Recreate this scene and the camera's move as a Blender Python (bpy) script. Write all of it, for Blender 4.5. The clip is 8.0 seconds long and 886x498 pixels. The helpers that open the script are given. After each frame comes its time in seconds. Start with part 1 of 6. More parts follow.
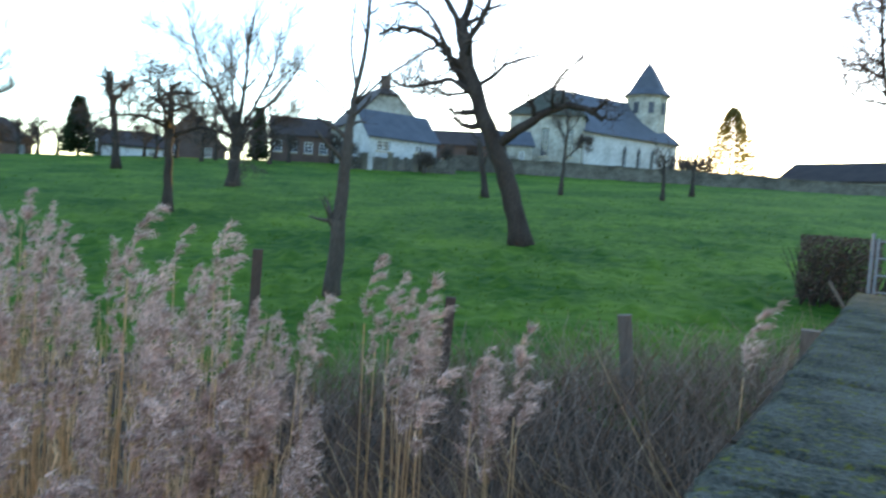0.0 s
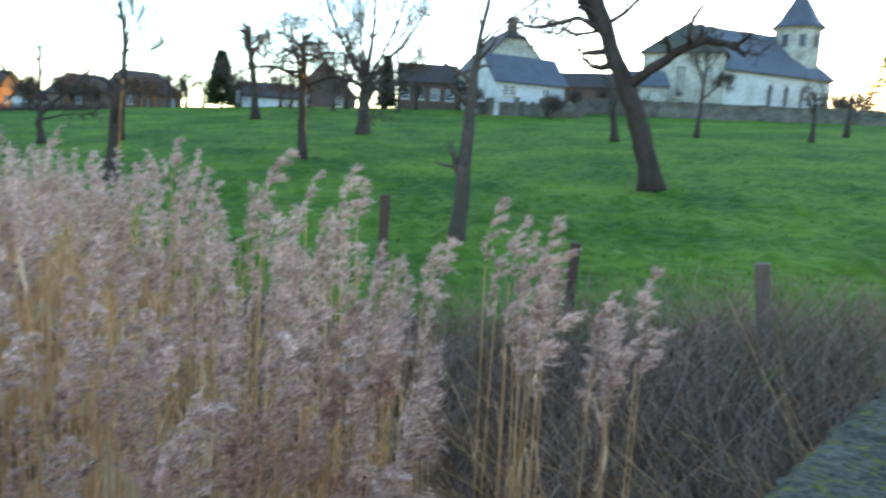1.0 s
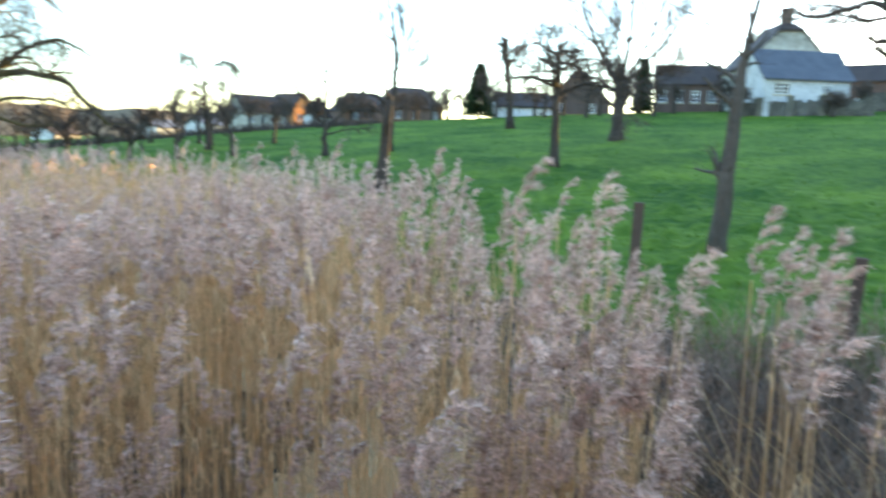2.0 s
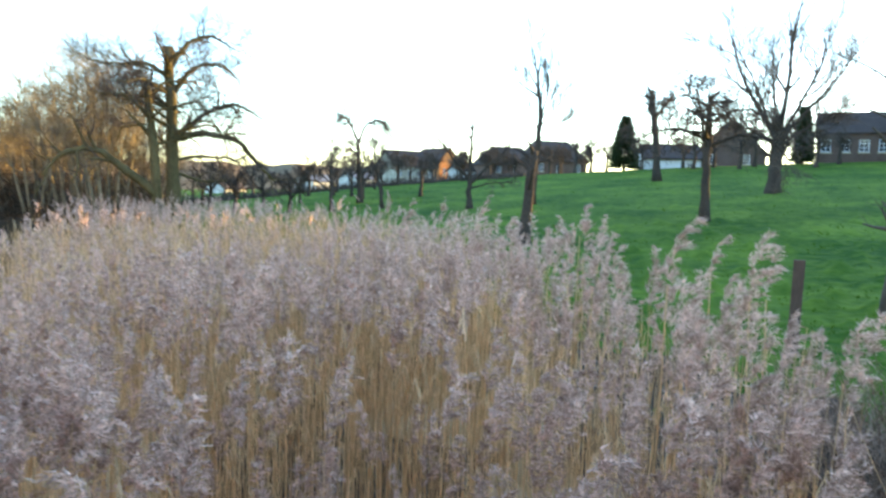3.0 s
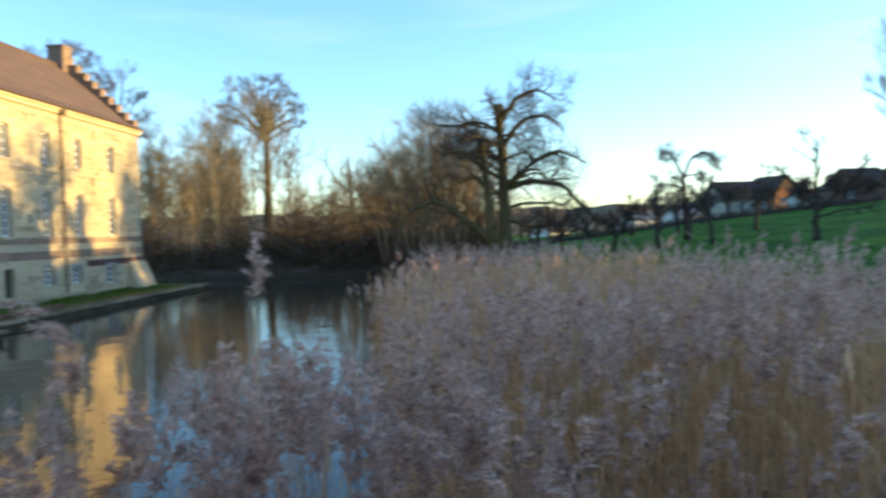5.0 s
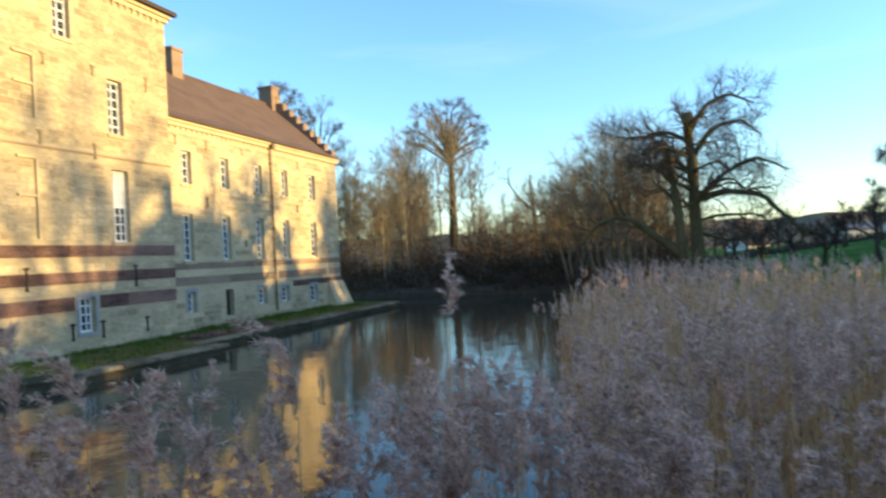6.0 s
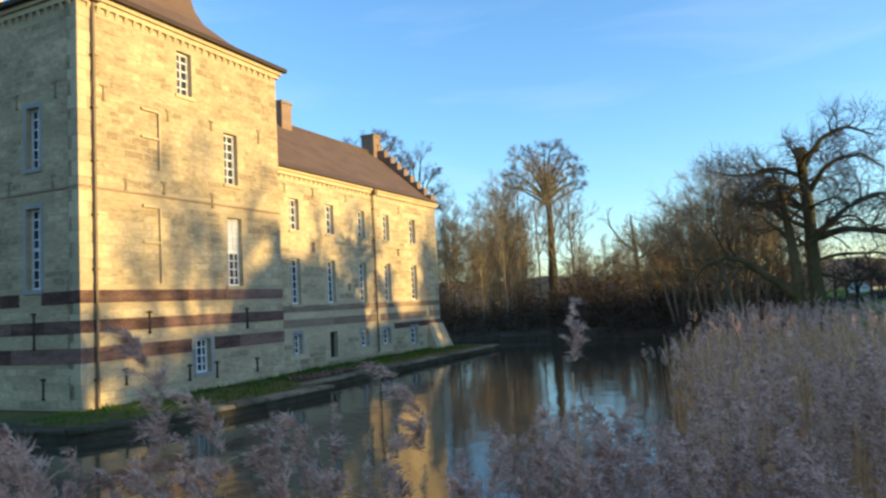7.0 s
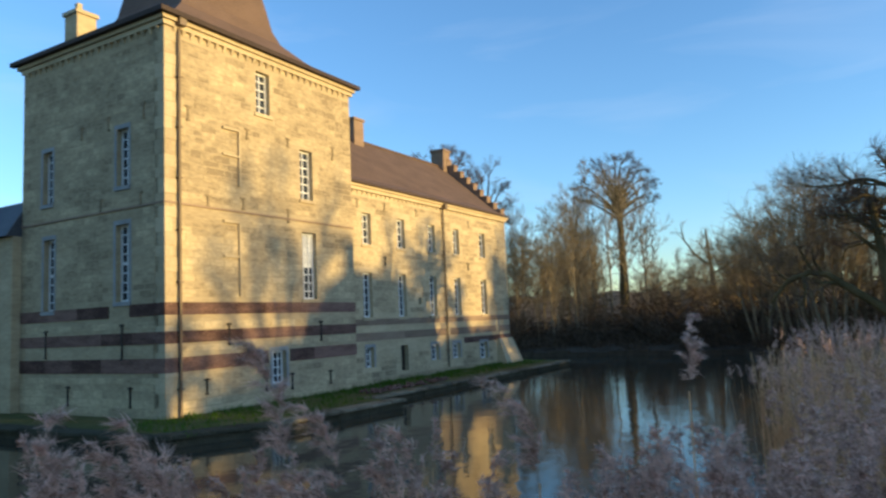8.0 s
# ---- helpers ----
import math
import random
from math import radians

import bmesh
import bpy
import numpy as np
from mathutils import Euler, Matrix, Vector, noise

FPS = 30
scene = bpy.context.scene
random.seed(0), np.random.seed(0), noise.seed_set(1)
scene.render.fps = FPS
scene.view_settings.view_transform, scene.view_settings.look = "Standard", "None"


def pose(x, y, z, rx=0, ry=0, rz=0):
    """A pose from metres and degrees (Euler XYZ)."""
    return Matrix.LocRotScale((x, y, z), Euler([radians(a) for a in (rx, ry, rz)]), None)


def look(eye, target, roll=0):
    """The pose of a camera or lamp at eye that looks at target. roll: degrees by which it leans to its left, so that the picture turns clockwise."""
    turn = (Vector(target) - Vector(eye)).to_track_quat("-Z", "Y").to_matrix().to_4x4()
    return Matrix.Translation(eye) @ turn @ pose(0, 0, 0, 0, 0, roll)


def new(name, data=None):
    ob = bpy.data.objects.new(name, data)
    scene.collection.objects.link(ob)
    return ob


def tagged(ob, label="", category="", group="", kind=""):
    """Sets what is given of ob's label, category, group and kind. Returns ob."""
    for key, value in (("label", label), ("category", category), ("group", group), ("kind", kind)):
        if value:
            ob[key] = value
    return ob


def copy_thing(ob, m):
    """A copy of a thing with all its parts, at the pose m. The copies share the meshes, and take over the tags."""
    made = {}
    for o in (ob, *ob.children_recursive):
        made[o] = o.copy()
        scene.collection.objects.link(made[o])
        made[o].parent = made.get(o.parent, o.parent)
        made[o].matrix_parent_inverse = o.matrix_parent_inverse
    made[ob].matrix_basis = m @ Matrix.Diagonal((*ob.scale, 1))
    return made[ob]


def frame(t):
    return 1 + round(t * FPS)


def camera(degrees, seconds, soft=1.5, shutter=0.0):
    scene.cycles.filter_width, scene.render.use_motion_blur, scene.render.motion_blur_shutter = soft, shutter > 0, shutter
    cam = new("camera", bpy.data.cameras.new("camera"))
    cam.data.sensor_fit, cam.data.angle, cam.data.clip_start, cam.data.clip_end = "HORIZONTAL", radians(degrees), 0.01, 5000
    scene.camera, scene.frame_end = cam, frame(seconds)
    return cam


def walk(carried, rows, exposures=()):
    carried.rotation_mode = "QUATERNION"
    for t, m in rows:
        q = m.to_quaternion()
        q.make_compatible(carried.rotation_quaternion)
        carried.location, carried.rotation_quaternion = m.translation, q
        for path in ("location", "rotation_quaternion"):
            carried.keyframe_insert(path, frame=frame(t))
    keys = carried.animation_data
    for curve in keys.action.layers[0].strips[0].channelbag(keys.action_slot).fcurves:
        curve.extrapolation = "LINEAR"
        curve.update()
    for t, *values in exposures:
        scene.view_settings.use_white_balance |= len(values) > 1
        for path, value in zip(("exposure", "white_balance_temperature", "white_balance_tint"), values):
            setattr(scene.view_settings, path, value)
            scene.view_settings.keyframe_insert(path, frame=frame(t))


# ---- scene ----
# Metres. Heights count from the first eye level: the moat's water lies 3.43 below it.
# Bearings: degrees to the left of the y axis.
cam = camera(63.46, 8.0, soft=2.4, shutter=0.5)
ROWS = [
    (0, -0.06, 0.00, 0.01, -8.75, -3.50, -3.69),
    (0.5, 0.00, 0.00, 0.00, -3.82, -6.05, -3.37),
    (1, -0.03, 0.01, -0.01, 1.28, -8.34, -2.92),
    (1.5, -0.05, 0.01, -0.02, 10.39, -9.68, -2.10),
    (2, -0.05, 0.01, -0.01, 21.03, -8.54, -1.60),
    (2.2, -0.05, -0.02, 0.00, 24.56, -7.98, -1.60),
    (3.5, -0.01, -0.30, 0.04, 35.25, -2.65, -0.98),
    (4, -0.02, -0.42, 0.04, 39.67, -1.22, -0.29),
    (4.5, -0.03, -0.49, 0.02, 47.12, -1.23, 0.73),
    (5, -0.04, -0.51, 0.02, 57.47, -1.37, 1.75),
    (5.2, -0.045, -0.52, 0.02, 61.24, -1.32, 1.95),
    (6.3, -0.07, -0.56, 0.04, 74.86, 1.91, 3.05),
    (6.5, -0.08, -0.58, 0.05, 76.53, 2.84, 3.05),
    (7, -0.09, -0.66, 0.05, 79.82, 4.39, 2.98),
    (7.5, -0.11, -0.76, 0.05, 82.04, 5.09, 3.03),
    (8, -0.15, -0.86, 0.06, 85.14, 5.78, 2.49),
]
walk(cam, [(t, pose(x, y, z, 90 + p, r, w)) for t, x, y, z, w, p, r in ROWS],
     exposures=[(0, 1.53, 6750, 13), (1, 1.90, 7100, 13), (2, 2.18, 7200, 13), (3.5, 1.77, 6900, 13), (4.5, 1.00, 6400, 12), (5.2, 0.70, 6100, 11), (6.5, 0.52, 6000, 10), (7.0, 0.32, 5950, 10), (8, 0.02, 5850, 10)])

# ---- light: a low winter sun behind the church ----
SUN_BEARING, SUN_HEIGHT = -25.4, 6.1
world = bpy.data.worlds.new("sky")
scene.world = world
world.use_nodes = True
wn = world.node_tree.nodes
sky = wn.new("ShaderNodeTexSky")
sky.sky_type, sky.sun_disc = "NISHITA", False
sky.sun_elevation, sky.sun_rotation = radians(SUN_HEIGHT), radians(-SUN_BEARING)
sky.air_density, sky.dust_density, sky.ozone_density = 1.0, 0.35, 3.0
wn["Background"].inputs["Strength"].default_value = 0.4
# thin high cirrus, stretched along the wind
look_dir, drift, veil, veil_ramp, veiled = (wn.new(k) for k in ("ShaderNodeTexCoord", "ShaderNodeMapping", "ShaderNodeTexNoise", "ShaderNodeValToRGB", "ShaderNodeMix"))
drift.inputs["Scale"].default_value, drift.inputs["Rotation"].default_value = (0.7, 2.2, 9.0), (0.0, 0.15, 0.5)
veil.inputs["Scale"].default_value, veil.inputs["Detail"].default_value, veil.inputs["Distortion"].default_value = 1.3, 7, 0.6
veil_ramp.color_ramp.elements[0].position, veil_ramp.color_ramp.elements[1].position = 0.52, 0.78
veil_ramp.color_ramp.elements[1].color = (0.22, 0.22, 0.22, 1)
veiled.data_type = "RGBA"
veiled.inputs[7].default_value = (1.9, 2.1, 2.4, 1)
wl = world.node_tree.links.new
wl(look_dir.outputs["Generated"], drift.inputs["Vector"])
wl(drift.outputs["Vector"], veil.inputs["Vector"])
wl(veil.outputs["Fac"], veil_ramp.inputs["Fac"])
wl(veil_ramp.outputs["Color"], veiled.inputs[0])
wl(sky.outputs["Color"], veiled.inputs[6])
wl(veiled.outputs[2], wn["Background"].inputs["Color"])
sun = new("sun", bpy.data.lights.new("sun", "SUN"))
sun.data.energy, sun.data.angle, sun.data.color = 7.2, radians(0.6), (1.0, 0.67, 0.22)
toward_sun = Vector((-math.sin(radians(SUN_BEARING)), math.cos(radians(SUN_BEARING)), math.tan(radians(SUN_HEIGHT))))
sun.matrix_world = look(toward_sun * 300, (0, 0, 0))


# ---- materials ----
def material(name, dark, light, scale=2.0, rough=0.85, bump=0.3, stretch=(1, 1, 1), fine=12.0, metal=0.0,
             island=0.0, per_object=0.0, through_light=0.0, spread=0.5, bump_size=0.02):
    """Two-scale mottled surface in world metres, from the dark to the light colour."""
    m = bpy.data.materials.new(name)
    m.use_nodes = True
    nt, n = m.node_tree, m.node_tree.nodes
    link = nt.links.new
    b = n["Principled BSDF"]
    b.inputs["Roughness"].default_value, b.inputs["Metallic"].default_value = rough, metal
    b.inputs["Specular IOR Level"].default_value = 0.25 if rough < 0.85 else 0.04
    geo = n.new("ShaderNodeNewGeometry")
    mp = n.new("ShaderNodeMapping")
    mp.inputs["Scale"].default_value = stretch
    link(geo.outputs["Position"], mp.inputs["Vector"])
    big, small = n.new("ShaderNodeTexNoise"), n.new("ShaderNodeTexNoise")
    big.inputs["Scale"].default_value, big.inputs["Detail"].default_value = scale, 5
    small.inputs["Scale"].default_value, small.inputs["Detail"].default_value = scale * fine, 4
    link(mp.outputs["Vector"], big.inputs["Vector"])
    link(mp.outputs["Vector"], small.inputs["Vector"])
    mix = n.new("ShaderNodeMath")
    mix.operation = "MULTIPLY_ADD"
    mix.inputs[1].default_value = 0.45
    link(small.outputs["Fac"], mix.inputs[0])
    half = n.new("ShaderNodeMath")
    half.operation = "MULTIPLY"
    half.inputs[1].default_value = 0.55
    link(big.outputs["Fac"], half.inputs[0])
    link(half.outputs[0], mix.inputs[2])
    last = mix.outputs[0]
    for source, amount in ((geo.outputs["Random Per Island"], island),
                           (None, per_object)):
        if amount:
            if source is None:
                source = n.new("ShaderNodeObjectInfo").outputs["Random"]
            add = n.new("ShaderNodeMath")
            add.operation = "MULTIPLY_ADD"
            add.inputs[1].default_value = amount
            link(source, add.inputs[0])
            off = n.new("ShaderNodeMath")
            off.operation = "SUBTRACT"
            off.inputs[1].default_value = amount / 2
            link(last, off.inputs[0])
            link(off.outputs[0], add.inputs[2])
            last = add.outputs[0]
    ramp = n.new("ShaderNodeValToRGB")
    ramp.color_ramp.elements[0].position, ramp.color_ramp.elements[1].position = 0.5 - spread / 2, 0.5 + spread / 2
    ramp.color_ramp.elements[0].color, ramp.color_ramp.elements[1].color = (*dark, 1), (*light, 1)
    link(last, ramp.inputs["Fac"])
    link(ramp.outputs["Color"], b.inputs["Base Color"])
    if bump:
        bp = n.new("ShaderNodeBump")
        bp.inputs["Strength"].default_value, bp.inputs["Distance"].default_value = bump, bump_size
        link(small.outputs["Fac"], bp.inputs["Height"])
        link(bp.outputs["Normal"], b.inputs["Normal"])
    if through_light:
        tr = n.new("ShaderNodeBsdfTranslucent")
        link(ramp.outputs["Color"], tr.inputs["Color"])
        ms = n.new("ShaderNodeMixShader")
        ms.inputs["Fac"].default_value = through_light
        link(b.outputs[0], ms.inputs[1])
        link(tr.outputs[0], ms.inputs[2])
        link(ms.outputs[0], n["Material Output"].inputs["Surface"])
    return m


GRASS = material("meadow_grass", (0.022, 0.074, 0.009), (0.118, 0.190, 0.024), 0.22, 0.9, 1.0, fine=11, spread=0.26, bump_size=0.14)
BLADE = material("grass_blade", (0.036, 0.105, 0.011), (0.125, 0.200, 0.026), 0.3, 0.9, 0, island=0.2, through_light=0.5)
EARTH = material("bank_earth", (0.045, 0.035, 0.024), (0.13, 0.10, 0.07), 1.5, 0.95, 0.8, bump_size=0.05)
LAWN = material("berm_grass", (0.050, 0.066, 0.018), (0.175, 0.155, 0.065), 0.9, 0.95, 0.9, bump_size=0.06)
STONE = material("yellow_limestone", (0.28, 0.22, 0.135), (0.56, 0.455, 0.29), 0.55, 0.93, 0.6, stretch=(0.8, 0.8, 2.6), fine=6, per_object=0.25, spread=0.5, bump_size=0.03)
BLOCK = material("limestone_block", (0.26, 0.205, 0.13), (0.60, 0.485, 0.30), 0.6, 0.93, 0.6, stretch=(0.75, 0.75, 1.5), fine=9, island=0.15, per_object=0.15, spread=0.38, bump_size=0.04)
QUOIN = material("pale_quoin_stone", (0.34, 0.27, 0.17), (0.58, 0.475, 0.31), 0.9, 0.9, 0.4, per_object=0.3)
BRICK = material("red_brick_band", (0.075, 0.044, 0.036), (0.24, 0.145, 0.115), 0.9, 0.9, 0.5, stretch=(1, 1, 4.0), fine=8, per_object=0.3, spread=0.36)
BAND_GREY = material("weathered_band", (0.20, 0.14, 0.10), (0.33, 0.24, 0.17), 0.9, 0.9, 0.5, stretch=(1, 1, 3.0), fine=8, per_object=0.3)
BLUESTONE = material("blue_grey_stone", (0.20, 0.20, 0.195), (0.38, 0.375, 0.36), 1.2, 0.8, 0.3)
QUAY_TOP = material("pale_quay_coping", (0.075, 0.065, 0.042), (0.30, 0.255, 0.175), 1.4, 0.9, 0.8, per_object=0.2, spread=0.4, bump_size=0.04)
GREYSTONE = material("grey_quay_stone", (0.075, 0.066, 0.050), (0.21, 0.185, 0.14), 1.2, 0.9, 0.7, bump_size=0.05)
OLD_WALL = material("dark_field_stone", (0.050, 0.044, 0.036), (0.20, 0.178, 0.14), 0.9, 0.95, 0.8, fine=7, spread=0.34, bump_size=0.05)
QUAY_FACE = material("mossy_quay_stone", (0.035, 0.032, 0.020), (0.12, 0.105, 0.07), 1.2, 0.95, 0.7, bump_size=0.05)
TILE = material("brown_roof_tile", (0.075, 0.050, 0.037), (0.155, 0.102, 0.075), 0.7, 0.8, 0.5, stretch=(1, 1, 2), fine=10, per_object=0.4)
SLATE = material("grey_slate", (0.045, 0.050, 0.060), (0.11, 0.115, 0.13), 0.8, 0.6, 0.3, fine=10, per_object=0.3)
MOSSY_SLATE = material("mossy_slate", (0.040, 0.042, 0.032), (0.115, 0.112, 0.088), 0.8, 0.85, 0.4, fine=8, per_object=0.2)
DARK_TILE = material("dark_brown_tile", (0.030, 0.022, 0.018), (0.075, 0.052, 0.042), 0.8, 0.8, 0.4, fine=10, per_object=0.3)
WHITE = material("white_paint", (0.66, 0.66, 0.64), (0.82, 0.82, 0.80), 0.9, 0.7, 0.15, spread=0.7)
MARL = material("marl_blocks", (0.20, 0.185, 0.145), (0.50, 0.47, 0.39), 0.45, 0.9, 0.4, fine=5, spread=0.32)
WHITEWASH = material("old_whitewash", (0.34, 0.33, 0.30), (0.64, 0.63, 0.60), 0.45, 0.9, 0.3, fine=6, spread=0.34)
RED_WALL = material("old_red_brick", (0.095, 0.062, 0.048), (0.20, 0.13, 0.10), 0.8, 0.9, 0.4, fine=8)
ORANGE = material("orange_brick", (0.40, 0.15, 0.05), (0.60, 0.26, 0.10), 0.8, 0.9, 0.3)
IRON = material("dark_iron", (0.012, 0.010, 0.009), (0.045, 0.036, 0.030), 3, 0.6, 0.2, metal=0.3)
PALE_OCHRE = material("pale_ochre_iron", (0.16, 0.12, 0.07), (0.36, 0.28, 0.17), 2, 0.8, 0.2)
LEAD = material("zinc_pipe", (0.13, 0.10, 0.07), (0.24, 0.18, 0.12), 2, 0.6, 0.2, metal=0.4)
BARK = material("grey_bark", (0.030, 0.023, 0.018), (0.100, 0.080, 0.064), 2.2, 0.95, 0.9, stretch=(1, 1, 0.35), fine=8, bump_size=0.04)
PALE_BARK = material("pale_grey_bark", (0.052, 0.044, 0.034), (0.145, 0.125, 0.10), 2.2, 0.95, 0.9, stretch=(1, 1, 0.35), fine=8, bump_size=0.03)
MOSSY_BARK = material("mossy_bark", (0.050, 0.042, 0.020), (0.185, 0.145, 0.070), 1.6, 0.95, 0.9, stretch=(1, 1, 0.4), fine=8, bump_size=0.04)
TWIG = material("brown_twig", (0.055, 0.042, 0.034), (0.145, 0.112, 0.092), 1.5, 0.9, 0, island=0.4)
WILLOW = material("tan_twig", (0.125, 0.10, 0.062), (0.33, 0.265, 0.165), 1.2, 0.9, 0, island=0.4)
THICKET = material("dark_thicket", (0.050, 0.036, 0.024), (0.175, 0.122, 0.078), 1.2, 0.95, 0, island=0.5)
NEEDLE = material("conifer_green", (0.018, 0.034, 0.014), (0.070, 0.098, 0.045), 1.0, 0.9, 0, island=0.4)
PLUME = material("reed_plume", (0.30, 0.182, 0.132), (0.94, 0.70, 0.575), 6.0, 0.95, 0, island=0.3, through_light=0.78, fine=4, spread=0.36)
STALK = material("dry_reed_stalk", (0.54, 0.365, 0.20), (0.92, 0.67, 0.40), 1.2, 0.85, 0, island=0.6, through_light=0.6)
BRAMBLE = material("dead_bramble", (0.165, 0.103, 0.070), (0.48, 0.325, 0.225), 1.5, 0.95, 0, island=0.5)
RUST_LEAF = material("rusty_leaf", (0.070, 0.047, 0.036), (0.19, 0.13, 0.098), 2, 0.9, 0, island=0.5)
LITTER = material("straw_litter", (0.36, 0.25, 0.135), (0.66, 0.49, 0.28), 3.0, 0.95, 0.8, fine=12, bump_size=0.04)
POST = material("weathered_post", (0.095, 0.072, 0.052), (0.28, 0.22, 0.165), 3, 0.95, 0.7, stretch=(1, 1, 0.2), bump_size=0.01)
BROWN_POST = material("dark_brown_post", (0.060, 0.040, 0.030), (0.17, 0.115, 0.085), 3, 0.95, 0.7, stretch=(1, 1, 0.2), bump_size=0.01)
FARWOOD = material("far_bare_wood", (0.10, 0.065, 0.038), (0.24, 0.165, 0.095), 0.05, 1.0, 0, fine=14, spread=0.4)
COAT = material("moss_and_coping", (0.024, 0.028, 0.020), (0.150, 0.150, 0.115), 3.5, 0.95, 1.0, fine=16, spread=0.30, bump_size=0.03)
ROAD = material("road_surface", (0.045, 0.045, 0.045), (0.085, 0.082, 0.078), 3, 0.95, 0.6)


def coping_material():
    """Grey-blue coping stone with patches of yellow-green moss."""
    nt, n = COAT.node_tree, COAT.node_tree.nodes
    ramp, b = n["Color Ramp"], n["Principled BSDF"]
    geo = n["Geometry"]
    patch = n.new("ShaderNodeTexNoise")
    patch.inputs["Scale"].default_value, patch.inputs["Detail"].default_value = 34.0, 12
    nt.links.new(geo.outputs["Position"], patch.inputs["Vector"])
    cut = n.new("ShaderNodeValToRGB")
    cut.color_ramp.elements[0].position, cut.color_ramp.elements[1].position = 0.54, 0.68
    nt.links.new(patch.outputs["Fac"], cut.inputs["Fac"])
    moss = n.new("ShaderNodeMix")
    moss.data_type = "RGBA"
    moss.inputs[7].default_value = (0.135, 0.135, 0.028, 1)
    nt.links.new(cut.outputs["Color"], moss.inputs[0])
    nt.links.new(ramp.outputs["Color"], moss.inputs[6])
    nt.links.new(moss.outputs[2], b.inputs["Base Color"])


coping_material()


def glassy(name, colour, rough):
    m = bpy.data.materials.new(name)
    m.use_nodes = True
    b = m.node_tree.nodes["Principled BSDF"]
    b.inputs["Base Color"].default_value, b.inputs["Roughness"].default_value = (*colour, 1), rough
    b.inputs["Specular IOR Level"].default_value = 0.6
    return m


GLASS = glassy("dark_window_glass", (0.035, 0.040, 0.048), 0.06)


def water_material():
    m = glassy("moat_water", (0.060, 0.052, 0.034), 0.05)
    nt, n = m.node_tree, m.node_tree.nodes
    b = n["Principled BSDF"]
    b.inputs["IOR"].default_value, b.inputs["Specular IOR Level"].default_value = 1.33, 0.5
    geo, wave, fine = n.new("ShaderNodeNewGeometry"), n.new("ShaderNodeTexNoise"), n.new("ShaderNodeTexNoise")
    wave.inputs["Scale"].default_value, wave.inputs["Detail"].default_value = 0.9, 3
    fine.inputs["Scale"].default_value, fine.inputs["Detail"].default_value = 5.0, 2
    add = n.new("ShaderNodeMath")
    add.operation = "MULTIPLY_ADD"
    add.inputs[1].default_value = 0.15
    nt.links.new(geo.outputs["Position"], wave.inputs["Vector"])
    nt.links.new(geo.outputs["Position"], fine.inputs["Vector"])
    nt.links.new(fine.outputs["Fac"], add.inputs[0])
    nt.links.new(wave.outputs["Fac"], add.inputs[2])
    bp = n.new("ShaderNodeBump")
    bp.inputs["Strength"].default_value, bp.inputs["Distance"].default_value = 0.22, 0.06
    nt.links.new(add.outputs[0], bp.inputs["Height"])
    nt.links.new(bp.outputs["Normal"], b.inputs["Normal"])
    return m


WATER = water_material()


# ---- mesh tools ----
class Shape:
    """Collects vertices and faces, and becomes one mesh object."""

    def __init__(self):
        self.v, self.f, self.count = [], [], 0

    def add(self, verts, faces):
        verts = np.asarray(verts, float)
        self.v.append(verts)
        base = self.count
        self.f.extend([tuple(i + base for i in f) for f in faces])
        self.count += len(verts)
        return self

    def box(self, x0, x1, y0, y1, z0, z1, m=None):
        p = [(x, y, z) for x in (x0, x1) for y in (y0, y1) for z in (z0, z1)]
        if m is not None:
            p = [tuple(m @ Vector(q)) for q in p]
        return self.add(p, [(0, 1, 3, 2), (4, 6, 7, 5), (0, 4, 5, 1), (2, 3, 7, 6), (0, 2, 6, 4), (1, 5, 7, 3)])

    def rings(self, rings, cap=True, closed=True):
        k, n = len(rings), len(rings[0])
        faces = [(i * n + j, i * n + (j + 1) % n, (i + 1) * n + (j + 1) % n, (i + 1) * n + j)
                 for i in range(k - 1) for j in range(n if closed else n - 1)]
        if cap:
            faces += [tuple(range(n - 1, -1, -1)), tuple((k - 1) * n + j for j in range(n))]
        return self.add(np.concatenate([np.asarray(r, float) for r in rings]), faces)

    def tube(self, path, radii, n=6, cap=False):
        path = np.asarray(path, float)
        d = np.gradient(path, axis=0)
        d /= np.linalg.norm(d, axis=1)[:, None] + 1e-9
        ref = np.array((0.9, 0.1, 0.3)) if abs(d[0][2]) > 0.8 else np.array((0.0, 0.0, 1.0))
        a = np.cross(d, ref)
        a /= np.linalg.norm(a, axis=1)[:, None] + 1e-9
        b = np.cross(d, a)
        t = np.arange(n) * 2 * np.pi / n
        r = np.asarray(radii, float)[:, None, None]
        ring = path[:, None] + r * (np.cos(t)[None, :, None] * a[:, None] + np.sin(t)[None, :, None] * b[:, None])
        return self.rings(list(ring), cap)

    def ribbon(self, path, widths, across):
        """A flat thin strip along a path, for the finest twigs."""
        path, w = np.asarray(path, float), np.asarray(widths, float)[:, None] * np.asarray(across, float)
        n = len(path)
        return self.add(np.concatenate([path - w, path + w]), [(i, i + 1, n + i + 1, n + i) for i in range(n - 1)])

    def make(self, name, mat, parent=None, label="", smooth=False, m=None):
        me = bpy.data.meshes.new(name)
        me.from_pydata(np.concatenate(self.v), [], self.f)
        me.materials.append(mat)
        if smooth:
            me.polygons.foreach_set("use_smooth", [True] * len(me.polygons))
        ob = new(name, me)
        if parent is not None:
            ob.parent = parent
        if m is not None:
            ob.matrix_basis = m
        return tagged(ob, label)


